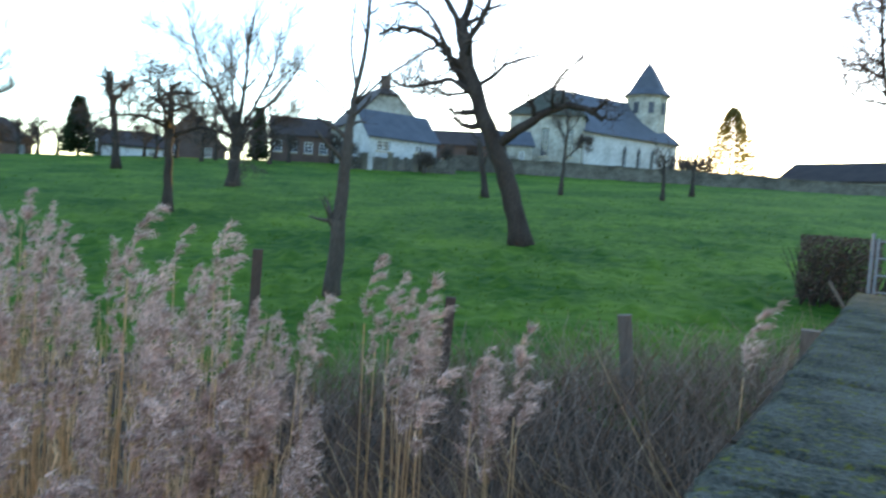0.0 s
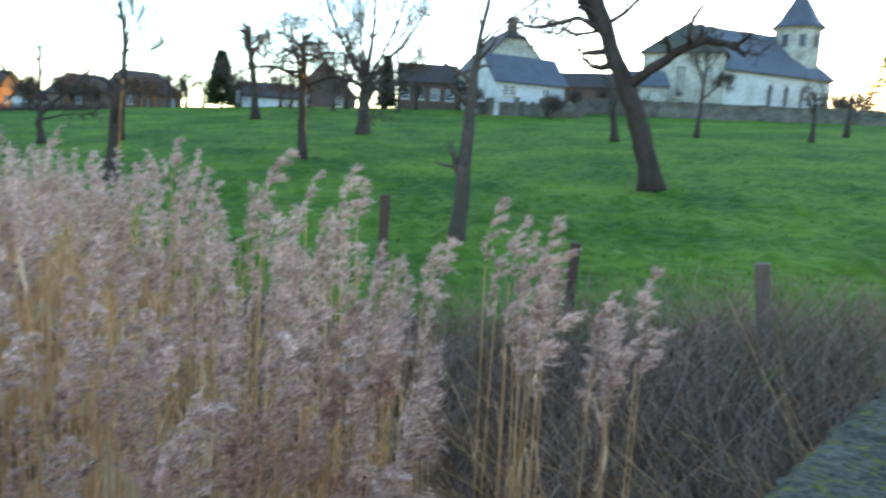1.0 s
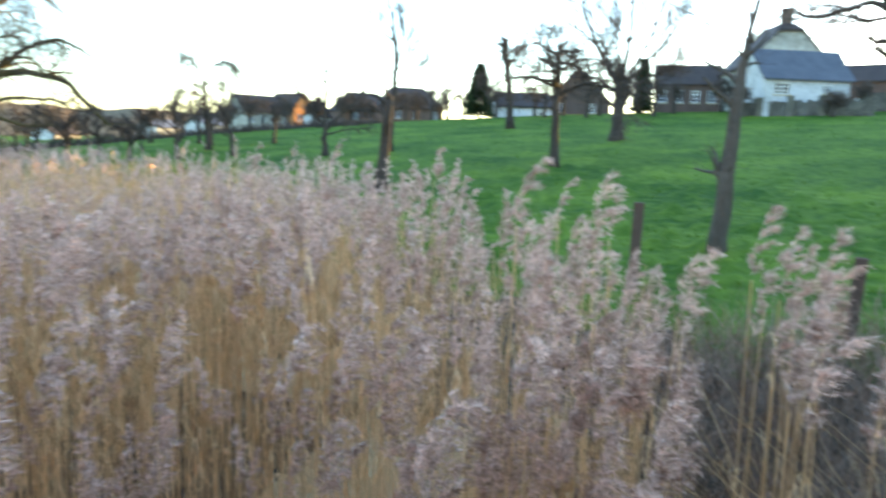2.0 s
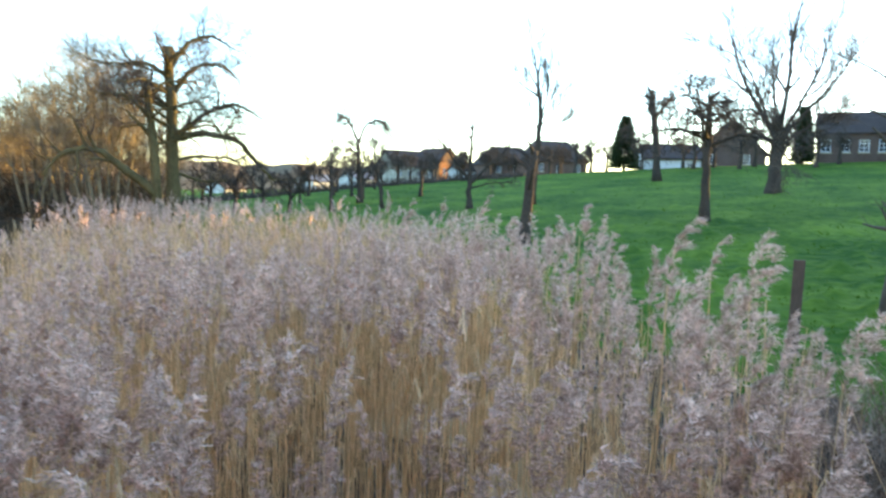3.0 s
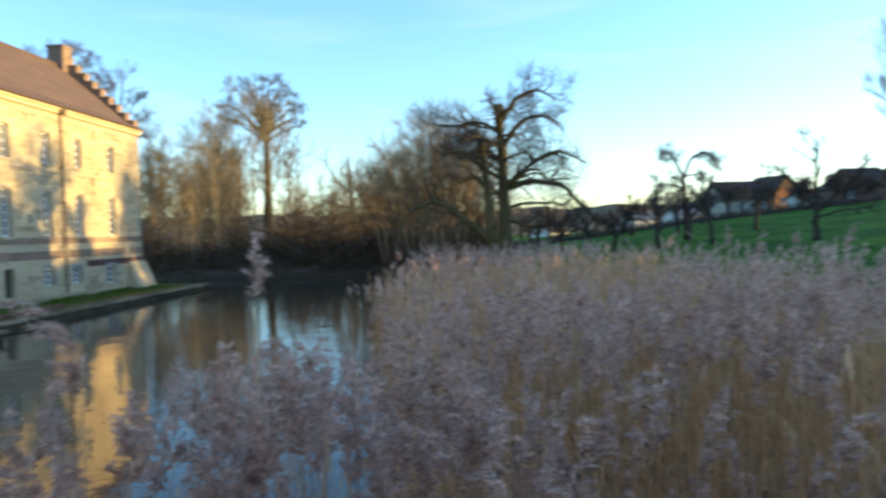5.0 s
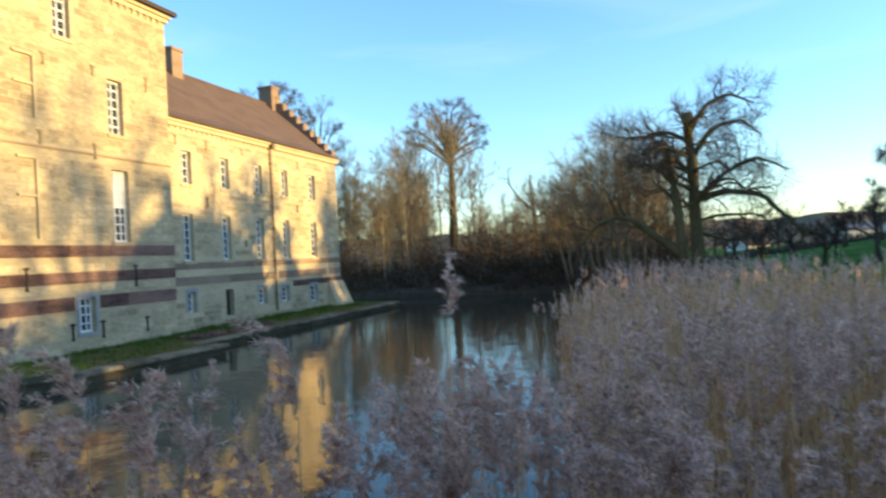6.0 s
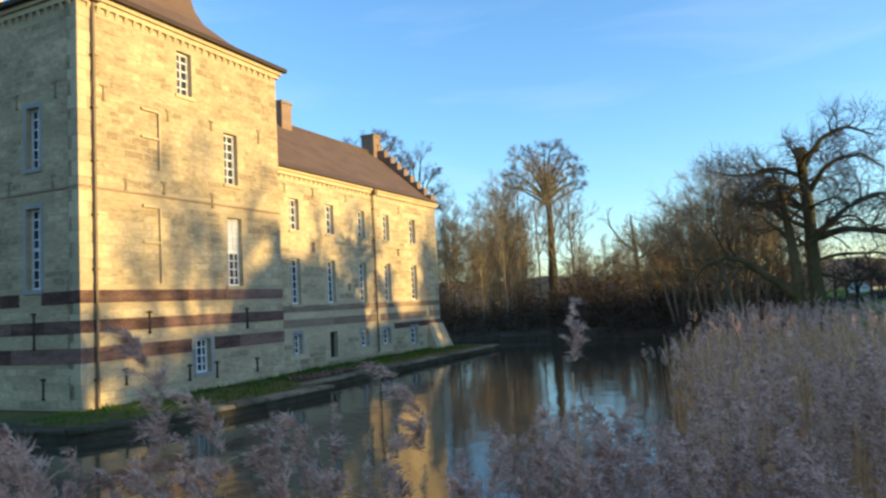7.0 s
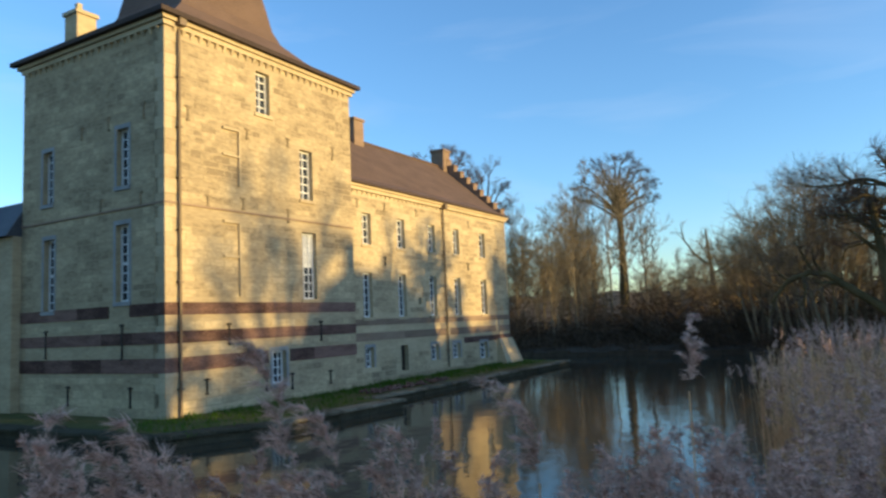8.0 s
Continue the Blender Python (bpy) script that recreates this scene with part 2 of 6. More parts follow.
def shared(name, ob, parent, m):
    """Another object on the mesh of ob."""
    o = new(name, ob.data)
    o.parent, o.matrix_basis = parent, m
    return o


def base_empty(name, m, label, category, group="", kind=""):
    e = new(name)
    e.matrix_basis = m
    return tagged(e, label, category, group, kind)


def spot(bearing, r):
    return -math.sin(radians(bearing)) * r, math.cos(radians(bearing)) * r


def smooth(a, b, x):
    t = np.clip((x - a) / (b - a), 0, 1)
    return t * t * (3 - 2 * t)


# ---- lie of the land ----
MOAT = [(-2.4, -0.6), (-3.4, 1.6), (-7, 4.6), (-14, 8.6), (-26, 15.5), (-40, 22), (-53, 27), (-58, 21), (-64, 12.5),
        (-74, -2), (-74, -30), (-30, -36), (-10, -20), (-3.4, -8), (-2.4, -3)]


def moat_inside(x, y):
    """Metres inside the moat's edge (negative outside)."""
    best, inside = np.full(x.shape, 1e9), np.zeros(x.shape, bool)
    for (ax, ay), (bx, by) in zip(MOAT, MOAT[1:] + MOAT[:1]):
        ex, ey = bx - ax, by - ay
        t = np.clip(((x - ax) * ex + (y - ay) * ey) / (ex * ex + ey * ey), 0, 1)
        best = np.minimum(best, np.hypot(x - ax - t * ex, y - ay - t * ey))
        inside ^= ((ay > y) != (by > y)) & (x < (bx - ax) * (y - ay) / (by - ay + 1e-12) + ax)
    return np.where(inside, best, -best)


def ground(x, y):
    """Height of the land: a meadow rising to a crest 88 m off, the moat, flat woods beyond it."""
    x, y = np.asarray(x, float), np.asarray(y, float)
    r = np.hypot(x, y) + 1e-6
    k = np.minimum(1.0, 88.0 / r) / 50
    a, b = x * k, y * k
    hill = (-3.212 + 1.865 * a + 2.868 * b + 0.528 * a * a + 0.16 * a * b + 1.2 * b * b
            + 0.158 * a ** 3 - 0.57 * a * a * b - 0.315 * a * b * b - 0.243 * b ** 3)
    hill = hill - 0.004 * np.maximum(r - 88, 0)
    bearing = np.degrees(np.arctan2(-x, y))
    flat = -2.75 + 0 * x
    w = smooth(50, 60, bearing) + smooth(-58, -80, bearing)
    z = hill * (1 - w) + flat * w
    z = z + 0.05 * np.sin(x * 0.9 + 1.3 * np.sin(y * 0.5)) * np.sin(y * 0.8 + x * 0.3) * smooth(6, 12, r)
    z = z - 0.45 * smooth(5.5, 1.5, np.hypot(x - 1.0, y - 4.0))
    m = moat_inside(x, y)
    z = np.where(m > -1.2, z + (np.minimum(z, -4.3) - z) * smooth(-1.0, 1.4, m), z)
    return np.maximum(z, -4.6)


def tussocks(x, y):
    """Small lumps of the grazed turf, in metres."""
    t = 0
    for a, wave, ph in ((0.3, 0.85, 0.0), (1.4, 1.15, 1.7), (2.3, 0.75, 3.1), (2.9, 1.6, 0.6), (0.9, 2.4, 4.4)):
        t = t + np.sin((x * math.cos(a) + y * math.sin(a)) * 6.28 / wave + ph + 1.5 * np.sin(0.7 * x - 0.5 * y + ph))
    return 0.045 * np.maximum(t - 0.2, 0) ** 1.2


def ground_at(x, y):
    return float(ground(np.array([x]), np.array([y]))[0])


def unit(v):
    return v / (np.linalg.norm(v) + 1e-9)


def wander_path(rng, p, d, length, n, wander, lift):
    pts, d = [np.array(p, float)], unit(np.array(d, float))
    for _ in range(n):
        d = unit(d + rng.normal(0, wander, 3) + np.array((0, 0, lift)))
        pts.append(pts[-1] + d * length / n)
    return np.array(pts)


def build_ground():
    n = 600
    radii = np.concatenate([[0.0], np.geomspace(0.6, 140, 290), np.geomspace(160, 4000, 22)])
    az = np.arange(n) * 2 * np.pi / n
    r, a = np.meshgrid(radii[1:], az, indexing="ij")
    x, y = -np.sin(a) * r, np.cos(a) * r
    turf = tussocks(x, y) * smooth(8.5, 11, r) * (1 - 0.6 * smooth(20, 60, r)) * (moat_inside(x, y) < -1.5)
    v = np.stack([x, y, ground(x, y) + turf], -1).reshape(-1, 3)
    s = Shape()
    idx = np.arange(len(radii) - 2)[:, None] * n + np.arange(n)[None]
    nxt = np.arange(len(radii) - 2)[:, None] * n + (np.arange(n)[None] + 1) % n
    faces = np.stack([idx, nxt, nxt + n, idx + n], -1).reshape(-1, 4)
    s.add(np.vstack([v, [[0, 0, ground_at(0, 0)]]]), faces.tolist() + [(len(v), (j + 1) % n, j) for j in range(n)])
    ob = s.make("ground", GRASS, smooth=True)
    tagged(ob, "green grass meadow rising to a village", "ground", kind="structure")
    ob.data.materials.append(EARTH)
    cx, cy = x[:-1].reshape(-1), y[:-1].reshape(-1)
    bearing = np.degrees(np.arctan2(-cx, cy))
    rr = np.hypot(cx, cy)
    fence = 9.3 + 0.16 * np.maximum(bearing, 0) + 0.5 * np.sin(bearing * 0.6)
    earth = ((bearing > 54) | (bearing < -75) | (rr < fence) | (moat_inside(cx, cy) > -2.0)) & ~((rr > 120) & (bearing < 54) & (bearing > -75))
    ob.data.polygons.foreach_set("material_index", np.concatenate([earth.astype(int), np.ones(n, int)]))
    return ob


build_ground()

water = Shape()
water.add([(x * 1.03, y * 1.03, -3.43) for x, y in MOAT], [tuple(range(len(MOAT)))])
tagged(water.make("water", WATER), "still dark moat water with reflections", "water", kind="structure")


# ---- walls with real openings ----
def wall_shape(s0, s1, z0, z1, holes, depth, reveal=None):
    """A wall in its own plane: x along it, y into it, z up; holes are (s0, s1, z0, z1)."""
    sh = Shape()
    xs = sorted({s0, s1, *[v for h in holes for v in h[:2]]})
    zs = sorted({z0, z1, *[v for h in holes for v in h[2:]]})

    def solid(i, j):
        if not (0 <= i < len(xs) - 1 and 0 <= j < len(zs) - 1):
            return False
        cx, cz = (xs[i] + xs[i + 1]) / 2, (zs[j] + zs[j + 1]) / 2
        return not any(h[0] < cx < h[1] and h[2] < cz < h[3] for h in holes)

    for i in range(len(xs) - 1):
        for j in range(len(zs) - 1):
            if not solid(i, j):
                continue
            a, b, c, d = xs[i], xs[i + 1], zs[j], zs[j + 1]
            sh.add([(a, 0, c), (b, 0, c), (b, 0, d), (a, 0, d)], [(0, 1, 2, 3)])
            sh.add([(a, depth, c), (b, depth, c), (b, depth, d), (a, depth, d)], [(3, 2, 1, 0)])
            if not solid(i - 1, j):
                sh.add([(a, 0, c), (a, 0, d), (a, depth, d), (a, depth, c)], [(0, 1, 2, 3)])
            if not solid(i + 1, j):
                sh.add([(b, 0, c), (b, depth, c), (b, depth, d), (b, 0, d)], [(0, 1, 2, 3)])
            if not solid(i, j - 1):
                sh.add([(a, 0, c), (a, depth, c), (b, depth, c), (b, 0, c)], [(0, 1, 2, 3)])
            if not solid(i, j + 1):
                sh.add([(a, 0, d), (b, 0, d), (b, depth, d), (a, depth, d)], [(0, 1, 2, 3)])
    return sh


def window(parent, m, hole, cols=3, rows=5, recess=0.22, frame_mat=WHITE, surround=None, sill=True, transom=None, label=""):
    """A glazed window in a hole of a wall: frame with glazing bars, panes, sill and stone surround."""
    a, b, c, d = hole
    fr = Shape()
    y0, y1 = recess, recess + 0.07
    t = 0.085
    fr.box(a, b, y0, y1, c, c + t).box(a, b, y0, y1, d - t, d)
    fr.box(a, a + t, y0, y1, c + t, d - t).box(b - t, b, y0, y1, c + t, d - t)
    single = cols * rows > 5
    bars = []
    for i in range(1, cols):
        x = a + (b - a) * i / cols
        bars.append(Shape()) if single else None
        (bars[-1] if single else fr).box(x - 0.026, x + 0.026, y0 + 0.01, y1, c + t, d - t)
    for j in range(1, rows):
        z = c + (d - c) * j / rows
        h = 0.065 if transom == j else 0.026
        bars.append(Shape()) if single else None
        (bars[-1] if single else fr).box(a + t, b - t, y0 + 0.012, y1 + 0.003, z - h, z + h)
    w = fr.make("window", frame_mat, parent, label or "white-painted sash window with small panes", m=m)
    for bar in bars:
        bar.make("glazing_bar", frame_mat, w)
    for i in range(cols):
        for j in range(rows):
            if cols * rows > 8 and i:
                continue
            x0, x1 = (a + t, b - t) if cols * rows > 8 else (a + (b - a) * i / cols, a + (b - a) * (i + 1) / cols)
            z0, z1 = c + (d - c) * j / rows + 0.005, c + (d - c) * (j + 1) / rows - 0.005
            tilt = 0.006 * random.uniform(-1, 1)
            Shape().add([(x0, y1 - 0.02 + tilt, z0), (x1, y1 - 0.02 - tilt, z0), (x1, y1 - 0.02 - tilt, z1), (x0, y1 - 0.02 + tilt, z1)],
                        [(0, 1, 2, 3)]).make("pane", GLASS, w)
    if sill:
        Shape().box(a - 0.12, b + 0.12, -0.07, recess, c - 0.16, c - 0.003).make("sill", surround or QUOIN, w)
    if surround:
        su = Shape()
        su.box(a - 0.14, a - 0.003, -0.02, 0.1, c, d + 0.18).box(b + 0.003, b + 0.14, -0.02, 0.1, c, d + 0.18)
        su.box(a - 0.003, b + 0.003, -0.021, 0.1, d + 0.003, d + 0.18)
        su.make("surround", surround, w)
    return w


# ---- the castle: a square tower and a long wing, x along the sunlit front, y into the building ----
CASTLE = Matrix.Translation((-27.55, -8.83, 0)) @ pose(0, 0, 0, 0, 0, 144.32)
TOWER_W, TOWER_D, BASE, EAVE = 11.4, 9.55, -3.05, 12.35
WING_Y, WING_END, WING_EAVE, WING_D = 0.6, 30.6, 7.55, 9.2
castle = base_empty("castle", CASTLE @ pose(0, 0, BASE), "yellow limestone moated castle with tower and long wing", "castle")
UP = pose(0, 0, -BASE)
FRONT = UP
LEFT = UP @ pose(0, TOWER_D, 0, 0, 0, -90)
WING = UP @ pose(0, WING_Y, 0)


def anchors(parent, m, places):
    """Iron wall anchors: a bar with a short cross piece; the upper ones are pale ochre."""
    for x, z0, z1 in places:
        s = Shape()
        s.box(x - 0.035, x + 0.035, -0.05, 0.02, z0, z1)
        s.box(x - 0.14, x + 0.14, -0.055, 0.015, z1 - 0.09, z1 - 0.03)
        s.box(x - 0.09, x + 0.09, -0.055, 0.015, z0 + 0.02, z0 + 0.07)
        high_up = z0 > 4.0
        s.make("wall_anchor", PALE_OCHRE if high_up else IRON, parent, "pale ochre wall anchor" if high_up else "black iron wall anchor", m=m)


def drainpipe(parent, m, x, z0, z1):
    s = Shape()
    s.tube([(x, -0.12, z0), (x, -0.12, z1 - 0.5), (x, -0.18, z1 - 0.25), (x, -0.3, z1)], [0.06, 0.06, 0.06, 0.06], 8, True)
    z = z0 + 1
    while z < z1 - 0.6:
        s.box(x - 0.09, x + 0.09, -0.2, 0.0, z, z + 0.06)
        z += 2.0
    s.box(x - 0.16, x + 0.16, -0.4, -0.1, z1 - 0.35, z1 - 0.05)
    s.make("drainpipe", LEAD, parent, "brown zinc drainpipe with hopper", m=m)


front_holes = [(4.79, 5.63, 9.56, 11.47), (7.53, 8.41, 6.04, 8.42), (7.57, 8.56, 1.37, 4.49), (5.48, 6.35, -2.33, -0.90)]
wall_shape(0, TOWER_W, BASE - 0.3, EAVE, front_holes, 0.7).make("tower_wall", STONE, castle, m=FRONT)
window(castle, FRONT, front_holes[0], 2, 5)
window(castle, FRONT, front_holes[1], 2, 6)
slatted_window = window(castle, FRONT, front_holes[2], 3, 8, transom=4)
a, b, c, d = front_holes[2]
# white slats fill the upper half, just in front of the panes
blind = Shape()
for k in range(16):
    z = (c + d) / 2 + 0.07 + k * 0.088
    blind.box(a + 0.09, b - 0.09, 0.258, 0.266, z, z + 0.075)
blind.make("blind", WHITE, slatted_window, "pale slats over the upper panes")
window(castle, FRONT, front_holes[3], 3, 4, surround=BLUESTONE)
left_holes = [(TOWER_D - b, TOWER_D - a, c, d) for a, b, c, d in
              [(2.14, 2.88, 5.93, 8.26), (7.28, 7.98, 5.80, 8.1), (2.10, 2.92, 1.36, 4.40), (7.10, 7.84, 1.2, 4.25)]]
wall_shape(0, TOWER_D - 0.003, BASE - 0.3, EAVE, left_holes, 0.7).make("tower_wall", STONE, castle, m=LEFT)
for h in left_holes:
    window(castle, LEFT, h, 2, 6 if h[3] > 5 else 8, surround=BLUESTONE, transom=None if h[3] > 5 else 4)
Shape().box(0.7, TOWER_W, TOWER_D - 0.7, TOWER_D, BASE - 0.3, EAVE).box(TOWER_W - 0.7, TOWER_W - 0.003, 0.703, TOWER_D - 0.703, BASE - 0.3, EAVE).make("tower_wall", STONE, castle, m=UP)

# blind windows: shallow recesses framed by a raised edge, with a mid rail
for a, b, c, d, mid in ((2.81, 3.66, 6.07, 8.44, 7.35), (2.81, 3.63, 1.47, 4.51, 3.1)):
    s = Shape()
    s.box(b, b + 0.1, -0.10, 0.0, c, d).box(a, b, -0.10, 0.0, d - 0.02, d + 0.09).box(a, b, -0.08, 0.0, mid - 0.05, mid + 0.05)
    s.make("blind_window", QUOIN, castle, "blocked window outlined by raised stone edge", m=FRONT)

# red brick bands on both faces, split by the stone window feet
for z0, z1 in ((0.75, 1.22), (-0.32, 0.14), (-1.40, -0.85)):
    for m, spans in ((FRONT, ((-0.026, 5.1), (5.12, 7.3), (7.32, TOWER_W)) if z1 > 1 else ((-0.026, TOWER_W),) if z1 > 0 else ((-0.026, 5.25), (6.6, TOWER_W))),
                     (LEFT, ((0, 6.2), (7.5, TOWER_D + 0.024)) if z1 > 1 else ((0, TOWER_D + 0.024),))):
        for a, b in spans:
            n = max(1, round((b - a) / 1.9))
            for i in range(n):
                q0, q1 = a + (b - a) * i / n, a + (b - a) * (i + 1) / n
                Shape().box(q0, q1, -0.030, 0.05, z0, z1).make("brick_band", BRICK, castle, "dark red brick band", m=m)
# corner stones of the near corner
z, k = BASE, 0
while z < EAVE - 0.5:
    h = 0.42 + 0.08 * ((k * 7) % 3)
    w1, w2 = (0.52, 0.34) if k % 2 else (0.34, 0.52)
    Shape().box(-0.022, w1, -0.025, 0.1, z, z + h - 0.015).box(-0.024, 0.1, 0.1, w2, z, z + h - 0.015).make("quoin", QUOIN, castle, m=UP)
    z += h
    k += 1
# string course, cornice with corbels, gutters
Shape().box(-0.05, TOWER_W + 0.02, -0.055, 0.02, 4.97, 5.05).box(-0.055, 0.02, 0.02, TOWER_D, 4.97, 5.05).make("string_course", BAND_GREY, castle, m=UP)
Shape().box(-0.13, TOWER_W + 0.13, -0.13, 0.02, EAVE - 0.42, EAVE - 0.22).box(-0.24, TOWER_W + 0.24, -0.24, 0.02, EAVE - 0.22, EAVE).box(
    -0.13, 0.02, 0.02, TOWER_D, EAVE - 0.42, EAVE - 0.22).box(-0.24, 0.02, 0.02, TOWER_D + 0.2, EAVE - 0.22, EAVE).make("cornice", QUOIN, castle, m=UP)
corbel = None
for i in range(26):
    m = UP @ pose(0.45 + i * 0.42, -0.001, EAVE - 0.72)
    if corbel is None:
        s = Shape().rings([[(-0.05, 0.02, 0.08), (0.05, 0.02, 0.08), (0.05, -0.02, 0.08), (-0.05, -0.02, 0.08)],
                           [(-0.075, 0.02, 0.3), (0.075, 0.02, 0.3), (0.075, -0.13, 0.3), (-0.075, -0.13, 0.3)]])
        corbel = s.make("corbel", QUOIN, castle, m=m)
    else:
        shared("corbel", corbel, castle, m)
for i in range(22):
    shared("corbel", corbel, castle, LEFT @ pose(0.4 + i * 0.42, -0.001, EAVE - 0.72))
gut = Shape().box(-0.46, TOWER_W + 0.42, -0.46, -0.25, EAVE - 0.06, EAVE + 0.13).box(-0.46, -0.25, -0.249, TOWER_D + 0.4, EAVE - 0.06, EAVE + 0.13)
gut.make("gutter", DARK_TILE, castle, m=UP)
# bell-cast tiled roof rising to a slim top
cx, cy = TOWER_W / 2, TOWER_D / 2
rings = []
for k, h in ((1.075, 0.05), (0.90, 0.48), (0.70, 1.25), (0.54, 2.05), (0.485, 2.7), (0.43, 4.2), (0.36, 5.8), (0.22, 7.4), (0.05, 8.6)):
    rings.append([(cx + sx * cx * k, cy + sy * cy * k, EAVE + h) for sx, sy in ((-1, -1), (1, -1), (1, 1), (-1, 1))])
rings.insert(0, [(x, y, EAVE + 0.001) for x, y, _ in rings[0]])
roof = Shape().rings(rings).make("tower_roof", TILE, castle, "brown tiled bell-cast roof", m=UP)
Shape().box(0.25, 1.15, 6.0, 6.9, EAVE + 0.1, EAVE + 1.75).box(0.17, 1.23, 5.92, 6.98, EAVE + 1.753, EAVE + 1.92).box(
    0.40, 0.62, 6.2, 6.42, EAVE + 1.923, EAVE + 2.3).box(0.78, 1.0, 6.48, 6.7, EAVE + 1.923, EAVE + 2.2).make("chimney", STONE, roof, "weathered yellow stone chimney stack")
drainpipe(castle, FRONT, 0.60, BASE, EAVE)
anchors(castle, FRONT, [(1.09, 8.34, 8.99), (4.22, 8.22, 8.72), (6.72, 8.34, 8.8), (9.93, 8.29, 9.0), (2.05, 5.01, 5.54), (3.93, 5.11, 5.66), (6.67, 4.81, 5.49),
                        (3.05, -0.52, 0.39), (8.73, -0.6, 0.36), (6.69, -2.65, -1.91), (9.33, -2.66, -1.99), (5.1, -2.6, -1.9), (1.9, -2.38, -1.73)])
anchors(castle, LEFT, [(TOWER_D - s, a, b) for s, a, b in ((1.2, 8.4, 9.1), (3.4, 8.3, 8.9), (5.2, 8.2, 8.8), (1.4, 5.0, 5.6), (3.9, 5.0, 5.6),
                                                           (2.5, -0.9, 0.5), (7.6, -0.8, 0.4), (2.0, -2.7, -1.9), (6.0, -2.7, -1.9))])

# wing
uppers = [(12.98, 13.80), (16.3, 17.1), (19.72, 20.5), (22.75, 23.55), (26.4, 27.25)]
wing_holes = [(a, b, 4.38, 6.08) for a, b in uppers] + [(a - 0.05, b - 0.05, 0.45, 2.86) for a, b in uppers]
wing_low = [(13.05, 13.7, -2.2, -1.15), (19.62, 20.4, -2.25, -1.3), (22.2, 23.1, -2.3, -1.35), (25.9, 26.9, -2.55, -1.45)]
wing_door = (16.3, 17.05, -2.62, -1.18)
slit = (18.35, 18.65, 1.15, 1.55)
wall_shape(TOWER_W + 0.003, WING_END, BASE - 0.4, WING_EAVE, wing_holes + wing_low + [wing_door, slit], 0.6).make("wing_wall", STONE, castle, m=WING)
for h in wing_holes:
    window(castle, WING, h, 2, 4 if h[2] > 4 else 6)
for h in wing_low:
    window(castle, WING, h, 2, 3, surround=BLUESTONE, sill=False)
d = Shape().box(wing_door[0], wing_door[1], 0.3, 0.36, wing_door[2], wing_door[3])
for i in range(5):
    x = wing_door[0] + 0.02 + i * 0.145
    d.box(x, x + 0.125, 0.28, 0.302, wing_door[2] + 0.02, wing_door[3] - 0.02)
d.make("door", IRON, castle, "low dark plank door", m=WING)
Shape().box(slit[0], slit[1], 0.2, 0.24, slit[2], slit[3]).make("pane", GLASS, castle, m=WING)
Shape().box(WING_END - 0.6, WING_END - 0.003, 0.603, WING_D, BASE - 0.4, WING_EAVE).box(TOWER_W, WING_END, WING_D + 0.003, WING_D + 0.6, BASE - 0.4, WING_EAVE).make("wing_wall", STONE, castle, m=WING)
for z0, z1, mat in ((0.02, 0.36, BAND_GREY), (-0.80, -0.36, BAND_GREY), (-1.40, -1.02, BRICK)):
    for i in range(11):
        a, b = TOWER_W + 0.05 + i * 1.74, TOWER_W + 0.05 + (i + 1) * 1.74
        if any(a < h[1] + 0.25 and b > h[0] - 0.25 and z0 < h[3] and z1 > h[2] for h in wing_low + [wing_door]):
            continue
        if mat is BAND_GREY and i in (5, 9) and z0 < -0.5:
            b -= 0.5
        Shape().box(a, b, -0.02, 0.05, z0, z1).make("brick_band", mat, castle, "faded brown brick band", m=WING)
Shape().box(TOWER_W + 0.01, WING_END + 0.1, -0.14, 0.02, WING_EAVE - 0.3, WING_EAVE - 0.12).box(TOWER_W + 0.01, WING_END + 0.15, -0.26, 0.02, WING_EAVE - 0.12, WING_EAVE).make("cornice", QUOIN, castle, m=WING)
for i in range(44):
    shared("corbel", corbel, castle, WING @ pose(TOWER_W + 0.4 + i * 0.43, -0.001, WING_EAVE - 0.55) @ Matrix.Diagonal((0.7, 0.7, 0.8, 1)))
Shape().box(TOWER_W + 0.02, WING_END, -0.42, -0.28, WING_EAVE + 0.01, WING_EAVE + 0.11).make("gutter", DARK_TILE, castle, m=WING)
RIDGE, RY = 12.05, WING_D / 2 + 0.3
r0 = [(TOWER_W + 0.02, -0.4, WING_EAVE + 0.08), (TOWER_W + 0.02, 0.5, WING_EAVE + 0.62), (TOWER_W + 0.02, RY, RIDGE), (TOWER_W + 0.02, WING_D + 0.9, WING_EAVE + 0.1), (TOWER_W + 0.02, WING_D + 0.9, WING_EAVE + 0.0), (TOWER_W + 0.02, -0.4, WING_EAVE + 0.002)]
wing_roof = Shape().rings([r0, [(WING_END - 0.62, y, z) for _, y, z in r0]]).make("wing_roof", TILE, castle, "long brown tiled saddle roof", m=WING)
Shape().tube([(TOWER_W + 0.1, RY, RIDGE), (WING_END - 0.62, RY, RIDGE)], [0.13, 0.13], 8, True).make("ridge_tiles", TILE, wing_roof)
